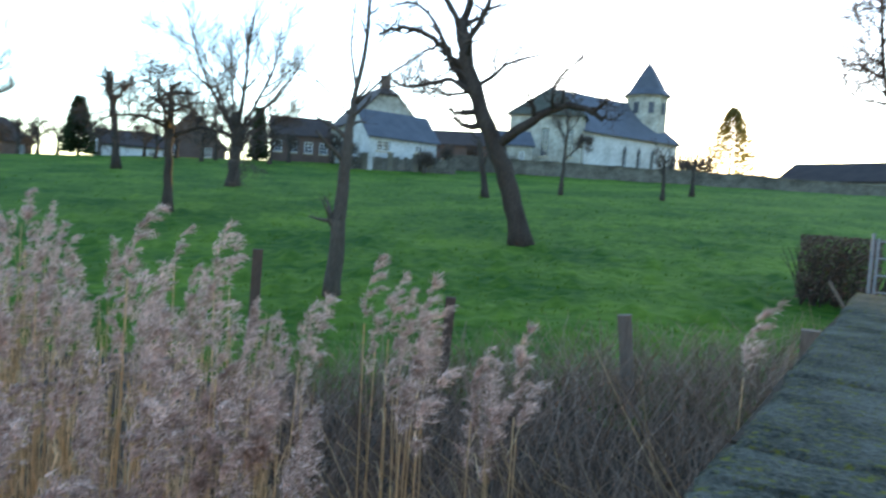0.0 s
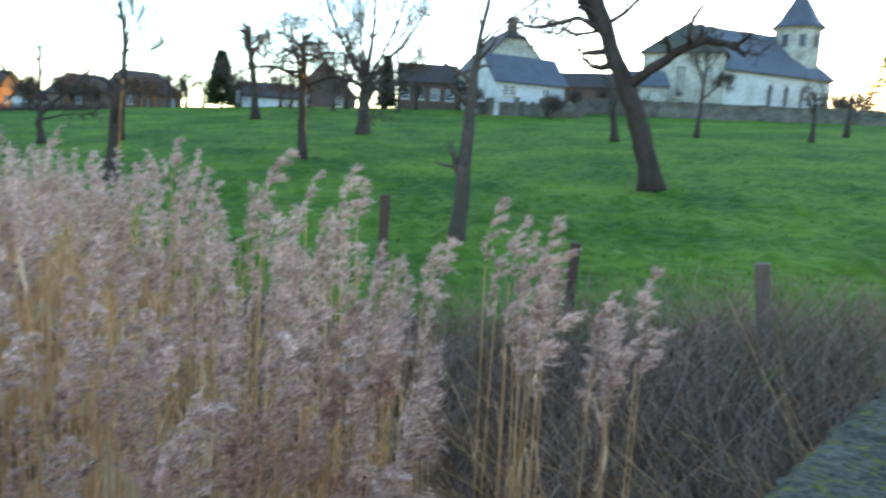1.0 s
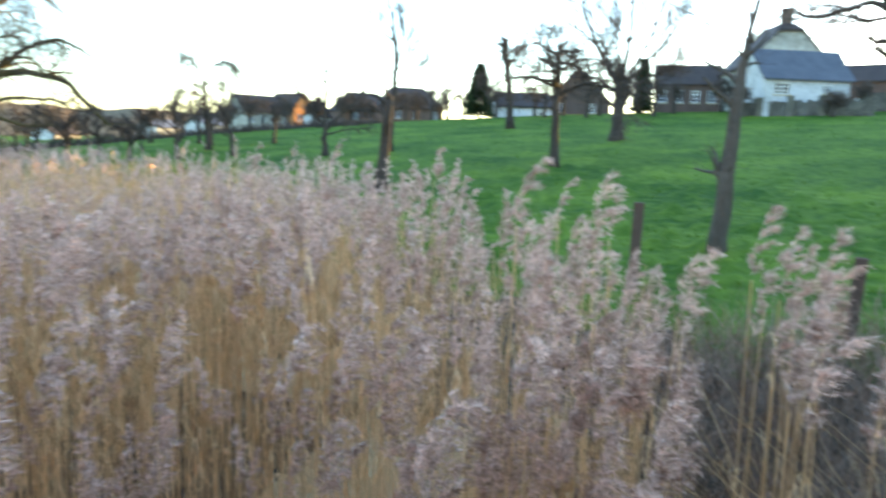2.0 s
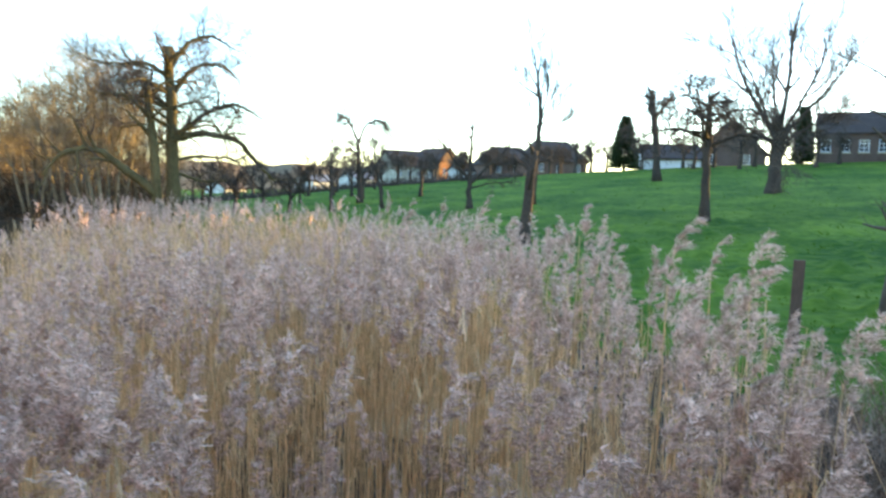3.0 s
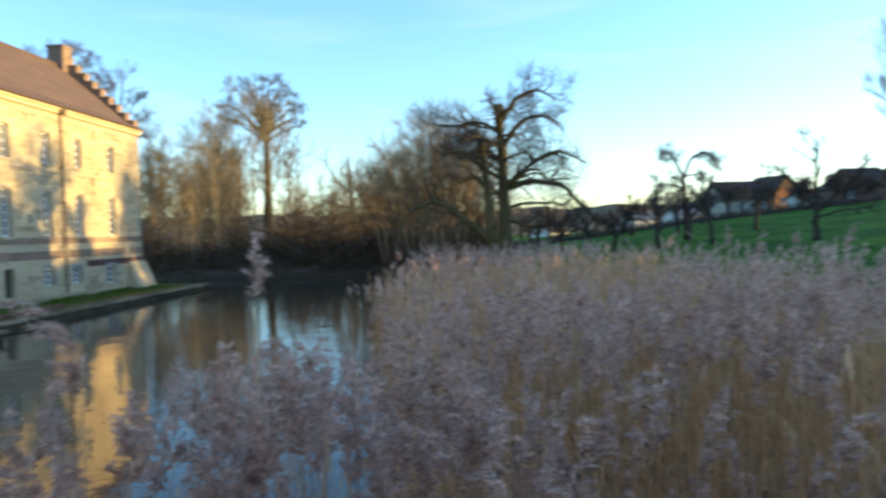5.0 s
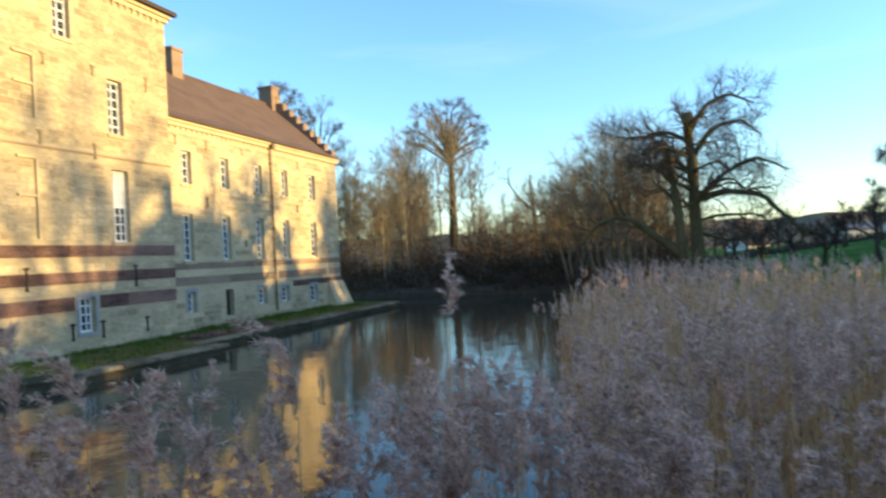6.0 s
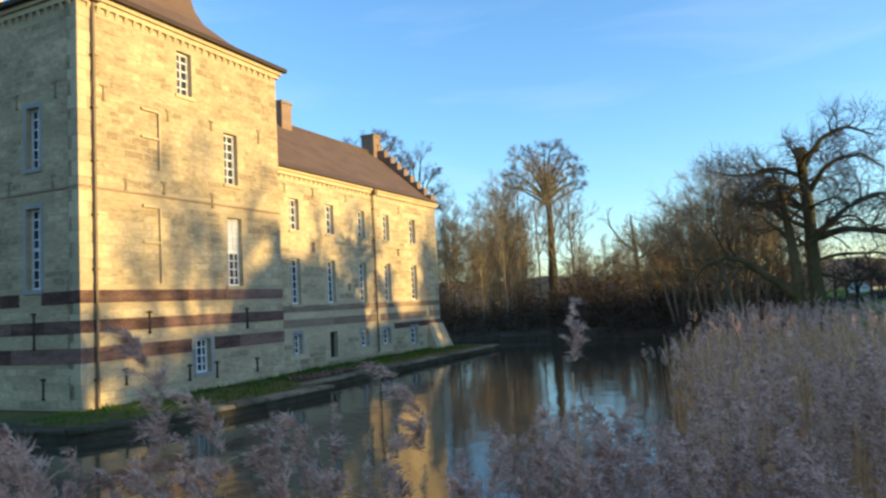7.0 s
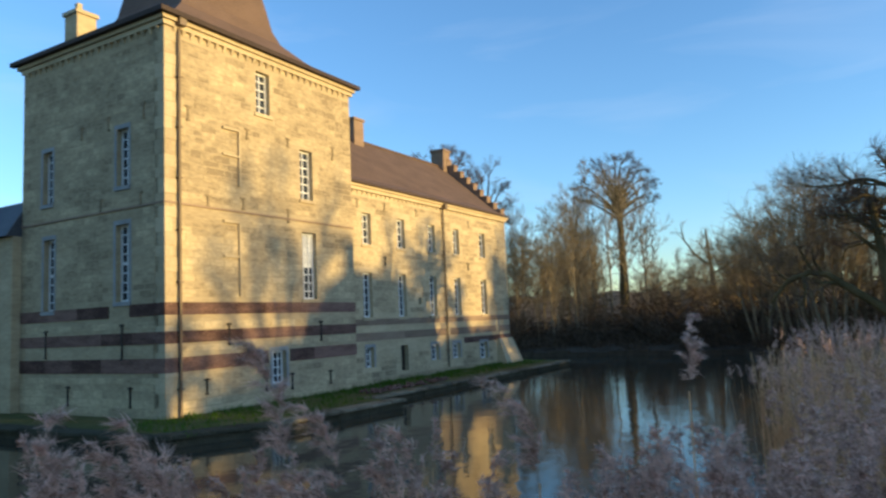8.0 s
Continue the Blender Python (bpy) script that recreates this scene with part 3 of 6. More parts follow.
# crow-stepped gable at the far end
g = Shape()
steps = 9
for i in range(steps):
    half = (WING_D / 2 + 0.3) * (1 - i / steps) + 0.05
    zb = WING_EAVE + (RIDGE - WING_EAVE + 0.5) * i / steps
    zt = WING_EAVE + (RIDGE - WING_EAVE + 0.5) * (i + 1) / steps
    g.box(WING_END - 0.6, WING_END, RY - half, RY + half, zb, zt + (0.0 if i else 0))
    for sy in (-1, 1):
        y = RY + sy * (half - 0.24)
        g.box(WING_END - 0.66, WING_END + 0.06, y - 0.28, y + 0.28, zt + 0.001, zt + 0.1)
g.make("stepped_gable", BAND_GREY, castle, "crow-stepped stone gable", m=WING)
for x, w in ((18.9, 0.62), (WING_END - 0.55, 0.62)):
    c = Shape().box(x - w, x + w * 0.6, RY - 0.55, RY + 0.55, RIDGE - 0.6, RIDGE + 1.15)
    c.box(x - w - 0.07, x + w * 0.6 + 0.07, RY - 0.62, RY + 0.62, RIDGE + 1.153, RIDGE + 1.32)
    c.make("chimney", BAND_GREY, wing_roof, "weathered brown chimney stack")
drainpipe(castle, WING, 21.4, BASE + 0.3, WING_EAVE)
anchors(castle, WING, [(12.6, 6.3, 6.8), (15.1, 6.35, 6.85), (18.4, 6.4, 6.85), (24.9, 6.3, 6.8), (15.0, 3.3, 3.8), (24.6, 3.4, 3.9)])
# splayed buttress at the far foot
Shape().rings([[(28.3, -0.9, BASE - 0.4), (31.2, -0.9, BASE - 0.4), (31.2, 0.3, BASE - 0.4), (28.3, 0.3, BASE - 0.4)],
               [(28.5, -0.12, -1.3), (30.75, -0.12, -1.3), (30.75, 0.3, -1.3), (28.5, 0.3, -1.3)]]).make("buttress", STONE, castle, "splayed foot of the wall", m=WING)
# low side building behind the tower
Shape().box(-0.4, 7, TOWER_D + 0.01, TOWER_D + 9, BASE, 4.6).make("side_wall", STONE, castle, m=UP)
Shape().rings([[(-0.7, TOWER_D + 0.02, 4.6), (-0.7, TOWER_D + 9.2, 4.6), (7, TOWER_D + 9.2, 4.6), (7, TOWER_D + 0.02, 4.6)],
               [(0.3, TOWER_D + 0.03, 6.2), (0.3, TOWER_D + 8.2, 6.2), (6, TOWER_D + 8.2, 6.2), (6, TOWER_D + 0.03, 6.2)],
               [(2.5, TOWER_D + 0.04, 7.0), (2.5, TOWER_D + 6, 7.0), (4, TOWER_D + 6, 7.0), (4, TOWER_D + 0.04, 7.0)]]).make("side_roof", SLATE, castle, "rounded slate roof", m=UP)

# castle island with quay walls
def island(name, outline, top, mat, label, cat):
    n = len(outline)
    ring = lambda z, k: [(x + k * random.uniform(-0.1, 0.1), y + k * random.uniform(-0.1, 0.1), z) for x, y in outline]
    random.seed(5)
    s = Shape().rings([ring(-4.5, 0), ring(-3.5, 1), ring(top - 0.12, 1), ring(top, 1)])
    o = s.make(name, mat, m=CASTLE)
    return tagged(o, label, cat, kind="structure")


def subdivided(pts, step=1.2):
    out = []
    for (ax, ay), (bx, by) in zip(pts, pts[1:] + pts[:1]):
        n = max(1, int(math.hypot(bx - ax, by - ay) / step))
        out += [(ax + (bx - ax) * i / n, ay + (by - ay) * i / n) for i in range(n)]
    return out


island("island_lawn", subdivided([(-2.9, -3.3), (0.5, -4.7), (7.2, -5.0), (7.6, -3.0), (31.5, -3.0), (33.5, 4), (32, 18), (-2.9, 20)], 1.5), -3.07, LAWN, "narrow grass berm at the castle foot", "ground")
quay_wall = base_empty("quay_wall", CASTLE @ pose(0, 0, -4.4), "low weathered stone quay along the berm", "wall", kind="structure")
rnd = random.Random(3)
for pts, wide, top in (([(-3.1, 12), (-3.2, -3.5), (0.4, -5.05), (7.5, -5.35)], 0.62, -3.02), ([(7.9, -3.45), (31.6, -3.45)], 0.5, -3.06)):
    for (ax, ay), (bx, by) in zip(pts, pts[1:]):
        L = math.hypot(bx - ax, by - ay)
        yaw = math.degrees(math.atan2(by - ay, bx - ax))
        s = 0.0
        while s < L - 0.05:
            w = min(rnd.uniform(0.7, 2.2), L - s)
            m = pose(ax + (bx - ax) * s / L, ay + (by - ay) * s / L, 4.4, 0, 0, yaw + rnd.uniform(-0.6, 0.6))
            Shape().box(0.003, w - 0.003, -0.04 + rnd.uniform(-0.03, 0.03), 0.42, -4.4, top - 0.14).make("quay_block", QUAY_FACE, quay_wall, m=m)
            y0, y1, z1 = -0.16 + rnd.uniform(-0.09, 0.05), wide + rnd.uniform(-0.12, 0.08), top + rnd.uniform(-0.035, 0.03)
            k = 0.04
            Shape().rings([[(0.01, y0, top - 0.137), (w - 0.02, y0, top - 0.137), (w - 0.02, y1, top - 0.137), (0.01, y1, top - 0.137)],
                           [(0.01, y0, z1 - k), (w - 0.02, y0 + rnd.uniform(-0.03, 0.03), z1 - k), (w - 0.02, y1, z1 - k), (0.01, y1, z1 - k)],
                           [(0.01 + k, y0 + k, z1), (w - 0.02 - k, y0 + k, z1 - rnd.uniform(0, 0.02)), (w - 0.02 - k, y1 - k, z1), (0.01 + k, y1 - k, z1)]]).make("coping_stone", QUAY_TOP if ax > 0 else QUAY_FACE, quay_wall, m=m)
            s += w


# ---- village on the crest ----
def facing(bearing, r, z, turn=0):
    x, y = spot(bearing, r)
    return pose(x, y, z, 0, 0, bearing + turn)


def house(name, label, bearing, r, width, depth, base, eave, ridge, wall_mat, roof_mat, turn=0, gable_front=False,
          windows=(), chimney=None, hip=0.0, doors=(), category="house"):
    """A house seen from the valley: x to the right along its front, y away, z from its base."""
    root = base_empty(name, facing(bearing, r, base, turn), label, category, "village houses")
    w, h, top = width / 2, eave - base, ridge - base
    t = 0.35
    holes = [tuple(q) for q in windows] + [tuple(q) for q in doors]
    wall_shape(-w, w, -1.0, h, holes, t).make("wall", wall_mat, root)
    Shape().box(-w, -w + t, t + 0.003, depth, -1.0, h).box(w - t, w, t + 0.003, depth, -1.0, h).box(-w + t + 0.003, w - t - 0.003, depth - t, depth, -1.0, h).make("wall", wall_mat, root)
    o = 0.3
    if gable_front:
        for y in (0.0, depth - t):
            k = 1 - hip
            prof = [(-w, h), (w, h), (w * hip, h + (top - h) * k), (-w * hip, h + (top - h) * k)] if hip else [(-w, h), (w, h), (0, top - 0.05)]
            Shape().rings([[(x, y, z) for x, z in prof], [(x, y + t, z) for x, z in prof]]).make("gable", wall_mat, root)
        for sx in (-1, 1):
            a = [(sx * (w + o), h - o * (top - h) / w), (0.0, top), (0.0, top + 0.16), (sx * (w + o), h - o * (top - h) / w + 0.16)]
            y0, y1 = -0.25, depth + 0.25
            if hip:
                yk = depth * 0.18
                Shape().add([(sx * (w + o), y0, a[0][1] + 0.1), (sx * w * hip, y0, h + (top - h) * (1 - hip) + 0.1), (0, yk, top + 0.1), (0, y1, top + 0.1), (sx * (w + o), y1, a[0][1] + 0.1),
                             (sx * (w + o), y0, a[0][1] - 0.06), (sx * w * hip, y0, h + (top - h) * (1 - hip) - 0.06), (0, yk, top - 0.06), (0, y1, top - 0.06), (sx * (w + o), y1, a[0][1] - 0.06)],
                            [(0, 1, 2, 3, 4), (9, 8, 7, 6, 5), (0, 5, 6, 1), (1, 6, 7, 2), (2, 7, 8, 3), (3, 8, 9, 4), (4, 9, 5, 0)]).make("roof", roof_mat, root)
            else:
                Shape().rings([[(x, y0, z) for x, z in a], [(x, y1, z) for x, z in a]]).make("roof", roof_mat, root)
        if hip:
            zk = h + (top - h) * (1 - hip) + 0.12
            Shape().add([(-w * hip - 0.1, -0.3, zk), (w * hip + 0.1, -0.3, zk), (0, depth * 0.18, top + 0.14), (-w * hip - 0.1, -0.3, zk - 0.15), (w * hip + 0.1, -0.3, zk - 0.15), (0, depth * 0.18, top - 0.05)],
                        [(0, 1, 2), (5, 4, 3), (0, 3, 4, 1), (1, 4, 5, 2), (2, 5, 3, 0)]).make("roof", roof_mat, root)
    else:
        inset = w * hip
        for y_low, y_high in ((-o, depth / 2), (depth + o, depth / 2)):
            zl = h - o * (top - h) / (depth / 2)
            a = [(-w - o, y_low, zl), (w + o, y_low, zl), (w + o - inset, y_high, top), (-w - o + inset, y_high, top)]
            b = [(x, y, z + 0.16) for x, y, z in a]
            Shape().rings([a, b]).make("roof", roof_mat, root)
        for sx in (-1, 1):
            if hip:
                zl = h - o * (top - h) / (depth / 2)
                a = [(sx * (w + o), -o, zl), (sx * (w + o), depth + o, zl), (sx * (w + o - inset), depth / 2, top)]
                Shape().rings([a, [(x, y, z + 0.16) for x, y, z in a]]).make("roof", roof_mat, root)
            else:
                x = sx * (w - t / 2)
                Shape().rings([[(x - t / 2, 0, h), (x - t / 2, depth, h), (x - t / 2, depth / 2, top - 0.05)],
                               [(x + t / 2, 0, h), (x + t / 2, depth, h), (x + t / 2, depth / 2, top - 0.05)]]).make("gable", wall_mat, root)
    for hole in windows:
        window(root, Matrix.Identity(4), hole, 2, 3, recess=0.12, sill=True, label="white-framed house window")
    for a, b, c, d in doors:
        dd = Shape().box(a, b, 0.15, 0.2, c, d)
        dd.box(a + 0.1, b - 0.1, 0.13, 0.149, c + 0.2, (c + d) / 2 - 0.05).box(a + 0.1, b - 0.1, 0.13, 0.149, (c + d) / 2 + 0.05, d - 0.1)
        dd.make("door", DARK_TILE, root, "dark wooden house door")
    if chimney:
        x, y, zt = chimney
        Shape().box(x - 0.55, x + 0.55, y - 0.4, y + 0.4, top - 1.5, zt - base).box(x - 0.65, x + 0.65, y - 0.5, y + 0.5, zt - base + 0.003, zt - base + 0.18).make("chimney", RED_WALL, root)
    return root


def row_windows(x0, x1, n, z0, z1, w):
    return [(x0 + (x1 - x0) * i / max(1, n - 1) - w / 2, x0 + (x1 - x0) * i / max(1, n - 1) + w / 2, z0, z1) for i in range(n)]


house("farmhouse", "tall marl farmhouse with half-hipped tiled gable and chimney", -3.9, 85, 8.8, 11, 4.2, 9.0, 13.7, MARL, DARK_TILE, turn=17, gable_front=True, hip=0.28,
      windows=row_windows(-2.0, 2.0, 2, 4.6, 5.8, 0.8), chimney=(0, 1.6, 14.7))
house("white_annex", "white plastered annex with slate lean-to roof", -5.3, 79, 8.9, 5.2, 3.9, 7.05, 9.75, WHITEWASH, SLATE, turn=33, windows=[(-3.4, -1.7, 1.5, 2.6), (1.6, 2.6, 1.7, 2.5)])
house("row_house", "old brick cottage with dark roof and small windows", 2.7, 92, 7.4, 7, 4.2, 7.6, 10.0, RED_WALL, DARK_TILE, turn=2, windows=row_windows(-2.8, 2.8, 4, 1.2, 2.6, 1.0))
house("brown_house", "brown-roofed cottage beside the annex", -9.6, 100, 9.6, 7, 4.5, 8.5, 10.6, RED_WALL, DARK_TILE, turn=-8, windows=row_windows(-2, 2, 3, 0.9, 2.0, 0.7))
house("low_farm", "low white farm building with dark roof", 14.7, 92, 6.6, 7, 3.0, 4.6, 6.4, WHITE, DARK_TILE, turn=10, windows=row_windows(-2, 2, 2, 0.4, 1.1, 0.7))
house("dark_barn", "dark-roofed barn half hidden by branches", 10.7, 97, 8.4, 9, 3.4, 5.6, 9.9, RED_WALL, DARK_TILE, turn=6, gable_front=True, hip=0.3, windows=row_windows(-2, 2, 2, 0.8, 2.0, 0.8))
house("orange_house", "orange brick house catching the sun", 31.9, 130, 4.4, 8, 1.6, 5.3, 7.6, ORANGE, DARK_TILE, turn=38, gable_front=True, windows=row_windows(-1, 1, 2, 1.2, 2.4, 0.8))
house("brown_cottage", "brown cottage with dark roof", 34.6, 128, 8.4, 7, 1.2, 4.2, 6.9, MARL, DARK_TILE, turn=30, windows=row_windows(-3, 3, 4, 1.0, 2.2, 0.8))
house("white_bungalow", "low white bungalow below the crest", 29.8, 122, 4.6, 6, 1.4, 3.4, 4.8, WHITEWASH, DARK_TILE, turn=28, windows=row_windows(-1.2, 1.2, 2, 0.6, 1.6, 0.8))
house("brick_villa", "brown brick villa with dark hipped roof", 26.6, 118, 9.2, 8, 2.3, 4.6, 7.4, RED_WALL, DARK_TILE, turn=24, hip=0.5, windows=row_windows(-3, 3, 3, 0.8, 2.0, 0.9))
house("red_villa", "red brick villa with hipped dark roof", 23.2, 112, 9.0, 8, 2.5, 5.0, 8.1, RED_WALL, DARK_TILE, turn=22, hip=0.45, windows=row_windows(-3, 3, 3, 0.8, 2.0, 0.9))
house("white_house", "white rendered house far along the crest", 38.2, 150, 6.0, 7, -0.6, 1.9, 3.4, WHITEWASH, SLATE, turn=34, windows=row_windows(-3, 3, 4, 0.9, 2.0, 0.9))
house("grey_house", "grey-roofed white house on the slope", 41.6, 165, 7.0, 7, -1.4, 1.2, 2.8, WHITEWASH, SLATE, turn=38, windows=row_windows(-3, 3, 4, 0.9, 2.0, 0.9))
house("valley_house", "white house low in the valley", 48.4, 170, 6.0, 7, -3.4, -0.8, 1.0, WHITEWASH, DARK_TILE, turn=40, windows=row_windows(-2, 2, 3, 0.9, 2.0, 0.9))
house("long_barn", "long low barn behind the churchyard wall", -37.6, 98, 17, 8, 4.0, 5.9, 8.3, MARL, DARK_TILE, turn=-30, windows=row_windows(-6, 6, 4, 0.5, 1.4, 0.8))


# ---- church ----
def slab_roof(parent, corners, mat, label="", thick=0.2):
    Shape().rings([corners, [(x, y, z + thick) for x, y, z in corners]]).make("roof", mat, parent, label)


def church():
    """The choir shows its hipped end to the valley; the whitewashed nave runs away to the right."""
    x, y = spot(-16.4, 93.2)
    root = base_empty("church", pose(x, y, 4.5), "pale stone village church with slate roofs", "church")
    a = pose(0, 0, 0, 0, 0, -23.5)
    tall = [(-3.6, -2.6, 2.6, 6.2), (-0.5, 0.5, 2.6, 6.2), (2.6, 3.6, 2.6, 6.2)]
    wall_shape(-4.7, 4.7, -1, 7.9, tall, 0.6).make("wall", MARL, root, "pale marl choir wall", m=a)
    Shape().box(-4.7, -4.1, 0.603, 13, -1, 7.9).box(4.1, 4.7, 0.603, 13, -1, 7.9).box(-4.097, 4.097, 12.4, 13, -1, 7.9).make("wall", MARL, root, m=a)
    for h in tall:
        window(root, a, h, 2, 5, frame_mat=BLUESTONE, label="tall leaded church window")
    choir = base_empty("choir_roof", a, "", "")
    choir.parent = root
    peak = 12.1
    for corners in ([(-5.1, -0.4, 7.75), (5.1, -0.4, 7.75), (0, 4.6, peak)],
                    [(-5.1, -0.4, 7.75), (0, 4.6, peak), (0, 13.2, peak), (-5.1, 13.2, 7.75)],
                    [(5.1, -0.4, 7.75), (5.1, 13.2, 7.75), (0, 13.2, peak), (0, 4.6, peak)]):
        slab_roof(choir, corners, MOSSY_SLATE, "mossy grey slate choir roof")
    # nave
    n = Matrix.Translation((8.6, 2.2, 0)) @ pose(0, 0, 0, 0, 0, 26)
    holes = [(4.0, 4.9, 1.9, 4.5), (6.9, 7.8, 1.9, 4.5), (9.8, 10.7, 1.9, 4.5)]
    wall_shape(-3.4, 15.6, -1, 6.3, holes, 0.6).make("wall", WHITEWASH, root, "whitewashed nave wall", m=n)
    Shape().box(15.0, 15.597, 0.603, 10, -1, 6.3).box(0, 14.997, 9.4, 10, -1, 6.3).make("wall", WHITEWASH, root, m=n)
    for h in holes:
        window(root, n, h, 2, 4, frame_mat=BLUESTONE, label="dark church window")
        mid = (h[0] + h[1]) / 2
        Shape().rings([[(h[0], 0.3, h[3]), (h[1], 0.3, h[3]), (mid, 0.3, h[3] + 0.7)],
                       [(h[0], -0.02, h[3]), (h[1], -0.02, h[3]), (mid, -0.02, h[3] + 0.7)]]).make("window_head", SLATE, root, m=n)
    nave = base_empty("nave_roof", n, "", "")
    nave.parent = root
    slab_roof(nave, [(-4.0, -0.5, 6.15), (16.0, -0.5, 6.15), (11.6, 5, 11.9), (-4.0, 5, 11.9)], SLATE, "grey slate nave roof")
    slab_roof(nave, [(-4.0, 10.5, 6.15), (-4.0, 5, 11.9), (11.6, 5, 11.9), (16.0, 10.5, 6.15)], SLATE, "grey slate nave roof")
    slab_roof(nave, [(16.0, -0.5, 6.15), (16.0, 10.5, 6.15), (11.6, 5, 11.9)], SLATE, "grey slate nave roof")


church()
tower = base_empty("church_tower", facing(-24.3, 107, 4.5, 14), "eight-sided pale church tower with slate spire", "church tower")
OCTAGON = [(math.cos(radians(22.5 + 45 * k)), math.sin(radians(22.5 + 45 * k))) for k in range(8)]


def eight(k, z):
    return [(k * cx, 2.9 + k * cy, z) for cx, cy in OCTAGON]


Shape().rings([eight(3.05, -1), eight(3.0, 6), eight(2.95, 13.0)]).make("wall", MARL, tower)
Shape().rings([eight(3.1, 12.85), eight(3.2, 13.0), eight(3.2, 13.2)]).make("cornice", MARL, tower)
for turn in (-45, 0, 45):
    m = Matrix.Translation((0, 2.9, 0)) @ pose(0, 0, 0, 0, 0, turn)
    s = Shape().box(-0.4, 0.4, -2.8, -2.6, 10.5, 12.1)
    for k in range(4):
        s.box(-0.38, 0.38, -2.84, -2.801, 10.65 + k * 0.36, 10.8 + k * 0.36)
    s.make("belfry_louvre", SLATE, tower, "dark louvred bell opening", m=m)
Shape().rings([eight(k, z) for k, z in ((3.55, 13.1), (3.5, 13.25), (2.55, 14.2), (1.75, 15.6), (0.9, 17.0), (0.08, 18.2))]).make("spire", SLATE, tower, "pointed grey slate spire")
house("slate_annex", "low slate-roofed annex below the choir", -14.0, 88, 4.6, 4, 4.5, 8.0, 9.6, MARL, SLATE, turn=4, hip=0.2, windows=row_windows(-1, 1, 2, 1.6, 2.6, 0.6))

# churchyard wall along the crest
wall_stuff = Shape()
rnd = random.Random(11)
p0, p1 = Vector(spot(-8.5, 86)), Vector(spot(-43, 96))
n = 60
for i in range(n):
    q0, q1 = p0.lerp(p1, i / n), p0.lerp(p1, (i + 1) / n)
    yaw = math.degrees(math.atan2(q1.y - q0.y, q1.x - q0.x))
    zb = ground_at(q0.x, q0.y)
    top = zb + 1.7 - 0.5 * i / n + rnd.uniform(-0.05, 0.05)
    L = (q1 - q0).length
    m = pose(q0.x, q0.y, 0, 0, 0, yaw)
    wall_stuff.box(0, L - 0.01, 0, 0.5, zb - 1, top, m)
    wall_stuff.box(0, L - 0.02, -0.1, 0.6, top + 0.002, top + 0.16, m)
tagged(wall_stuff.make("churchyard_wall", OLD_WALL), "long grey stone churchyard wall", "wall", kind="structure")
garden = Shape()
for i in range(26):
    b0, b1 = -1.2 - i * 0.32, -1.2 - (i + 1) * 0.32
    (ax, ay), (bx, by) = spot(b0, 77), spot(b1, 77)
    za = ground_at(ax, ay)
    m = pose(ax, ay, za, 0, 0, math.degrees(math.atan2(by - ay, bx - ax)))
    h = 1.35 + 0.4 * noise.noise((i * 0.7, 2.0, 0)) + rnd.uniform(-0.1, 0.1)
    garden.box(0, math.hypot(bx - ax, by - ay) - 0.01, 0, 0.35, -0.4, h, m)
    garden.box(0, math.hypot(bx - ax, by - ay) - 0.02, -0.06, 0.41, h + 0.002, h + 0.09, m)
tagged(garden.make("garden_wall", OLD_WALL), "low uneven stone garden wall before the annex", "wall", kind="structure")
for b, w, h in ((-2.3, 0.6, 1.7), (-4.3, 0.6, 1.8), (-6.3, 0.6, 1.75)):
    x, y = spot(b, 76.5)
    s = Shape().box(-w / 2, w / 2, 0, w, -0.3, h).box(-w / 2 - 0.06, w / 2 + 0.06, -0.06, w + 0.06, h + 0.002, h + 0.12)
    tagged(s.make("garden_wall_pier", GREYSTONE, m=pose(x, y, ground_at(x, y), 0, 0, b)), "pale stone pier of a garden wall", "wall")

# far hillside across the valley
hill = Shape()
rings = []
for k in range(8):
    row = []
    for j in range(90):
        b = 24 + j * 0.9
        r = 420 + k * 60
        x, y = spot(b, r)
        crest = 0.039 * 840 * (0.9 + 0.05 * math.sin(b * 0.9) + 0.03 * math.sin(b * 2.3 + 1)) * min(1, (b - 22) / 10)
        row.append((x, y, -6 + crest * math.sin(k / 7 * math.pi / 2) + 1.2 * noise.noise((b * 1.7, k * 2.0, 0))))
    rings.append(row)
hill.rings(rings, cap=False, closed=False)
tagged(hill.make("far_hill", FARWOOD, smooth=True), "brown wooded hillside across the valley", "hill", kind="stuff")

# ---- bridge parapet under the camera, gate at its far end ----
along = Vector((0.665, 0.747))
edge = Vector((0.62, 1.30))
PY = math.degrees(math.atan2(along.y, along.x))
PARAPET = pose(edge.x, edge.y, 0, 0, 0, PY)
bridge = base_empty("bridge_parapet", PARAPET @ pose(0, 0, -1.65), "stone bridge parapet with mossy coping slabs", "parapet", kind="structure")
Shape().box(-2.6, 6.9, -0.42, -0.08, -2.2, 0.93).make("parapet_wall", GREYSTONE, bridge)


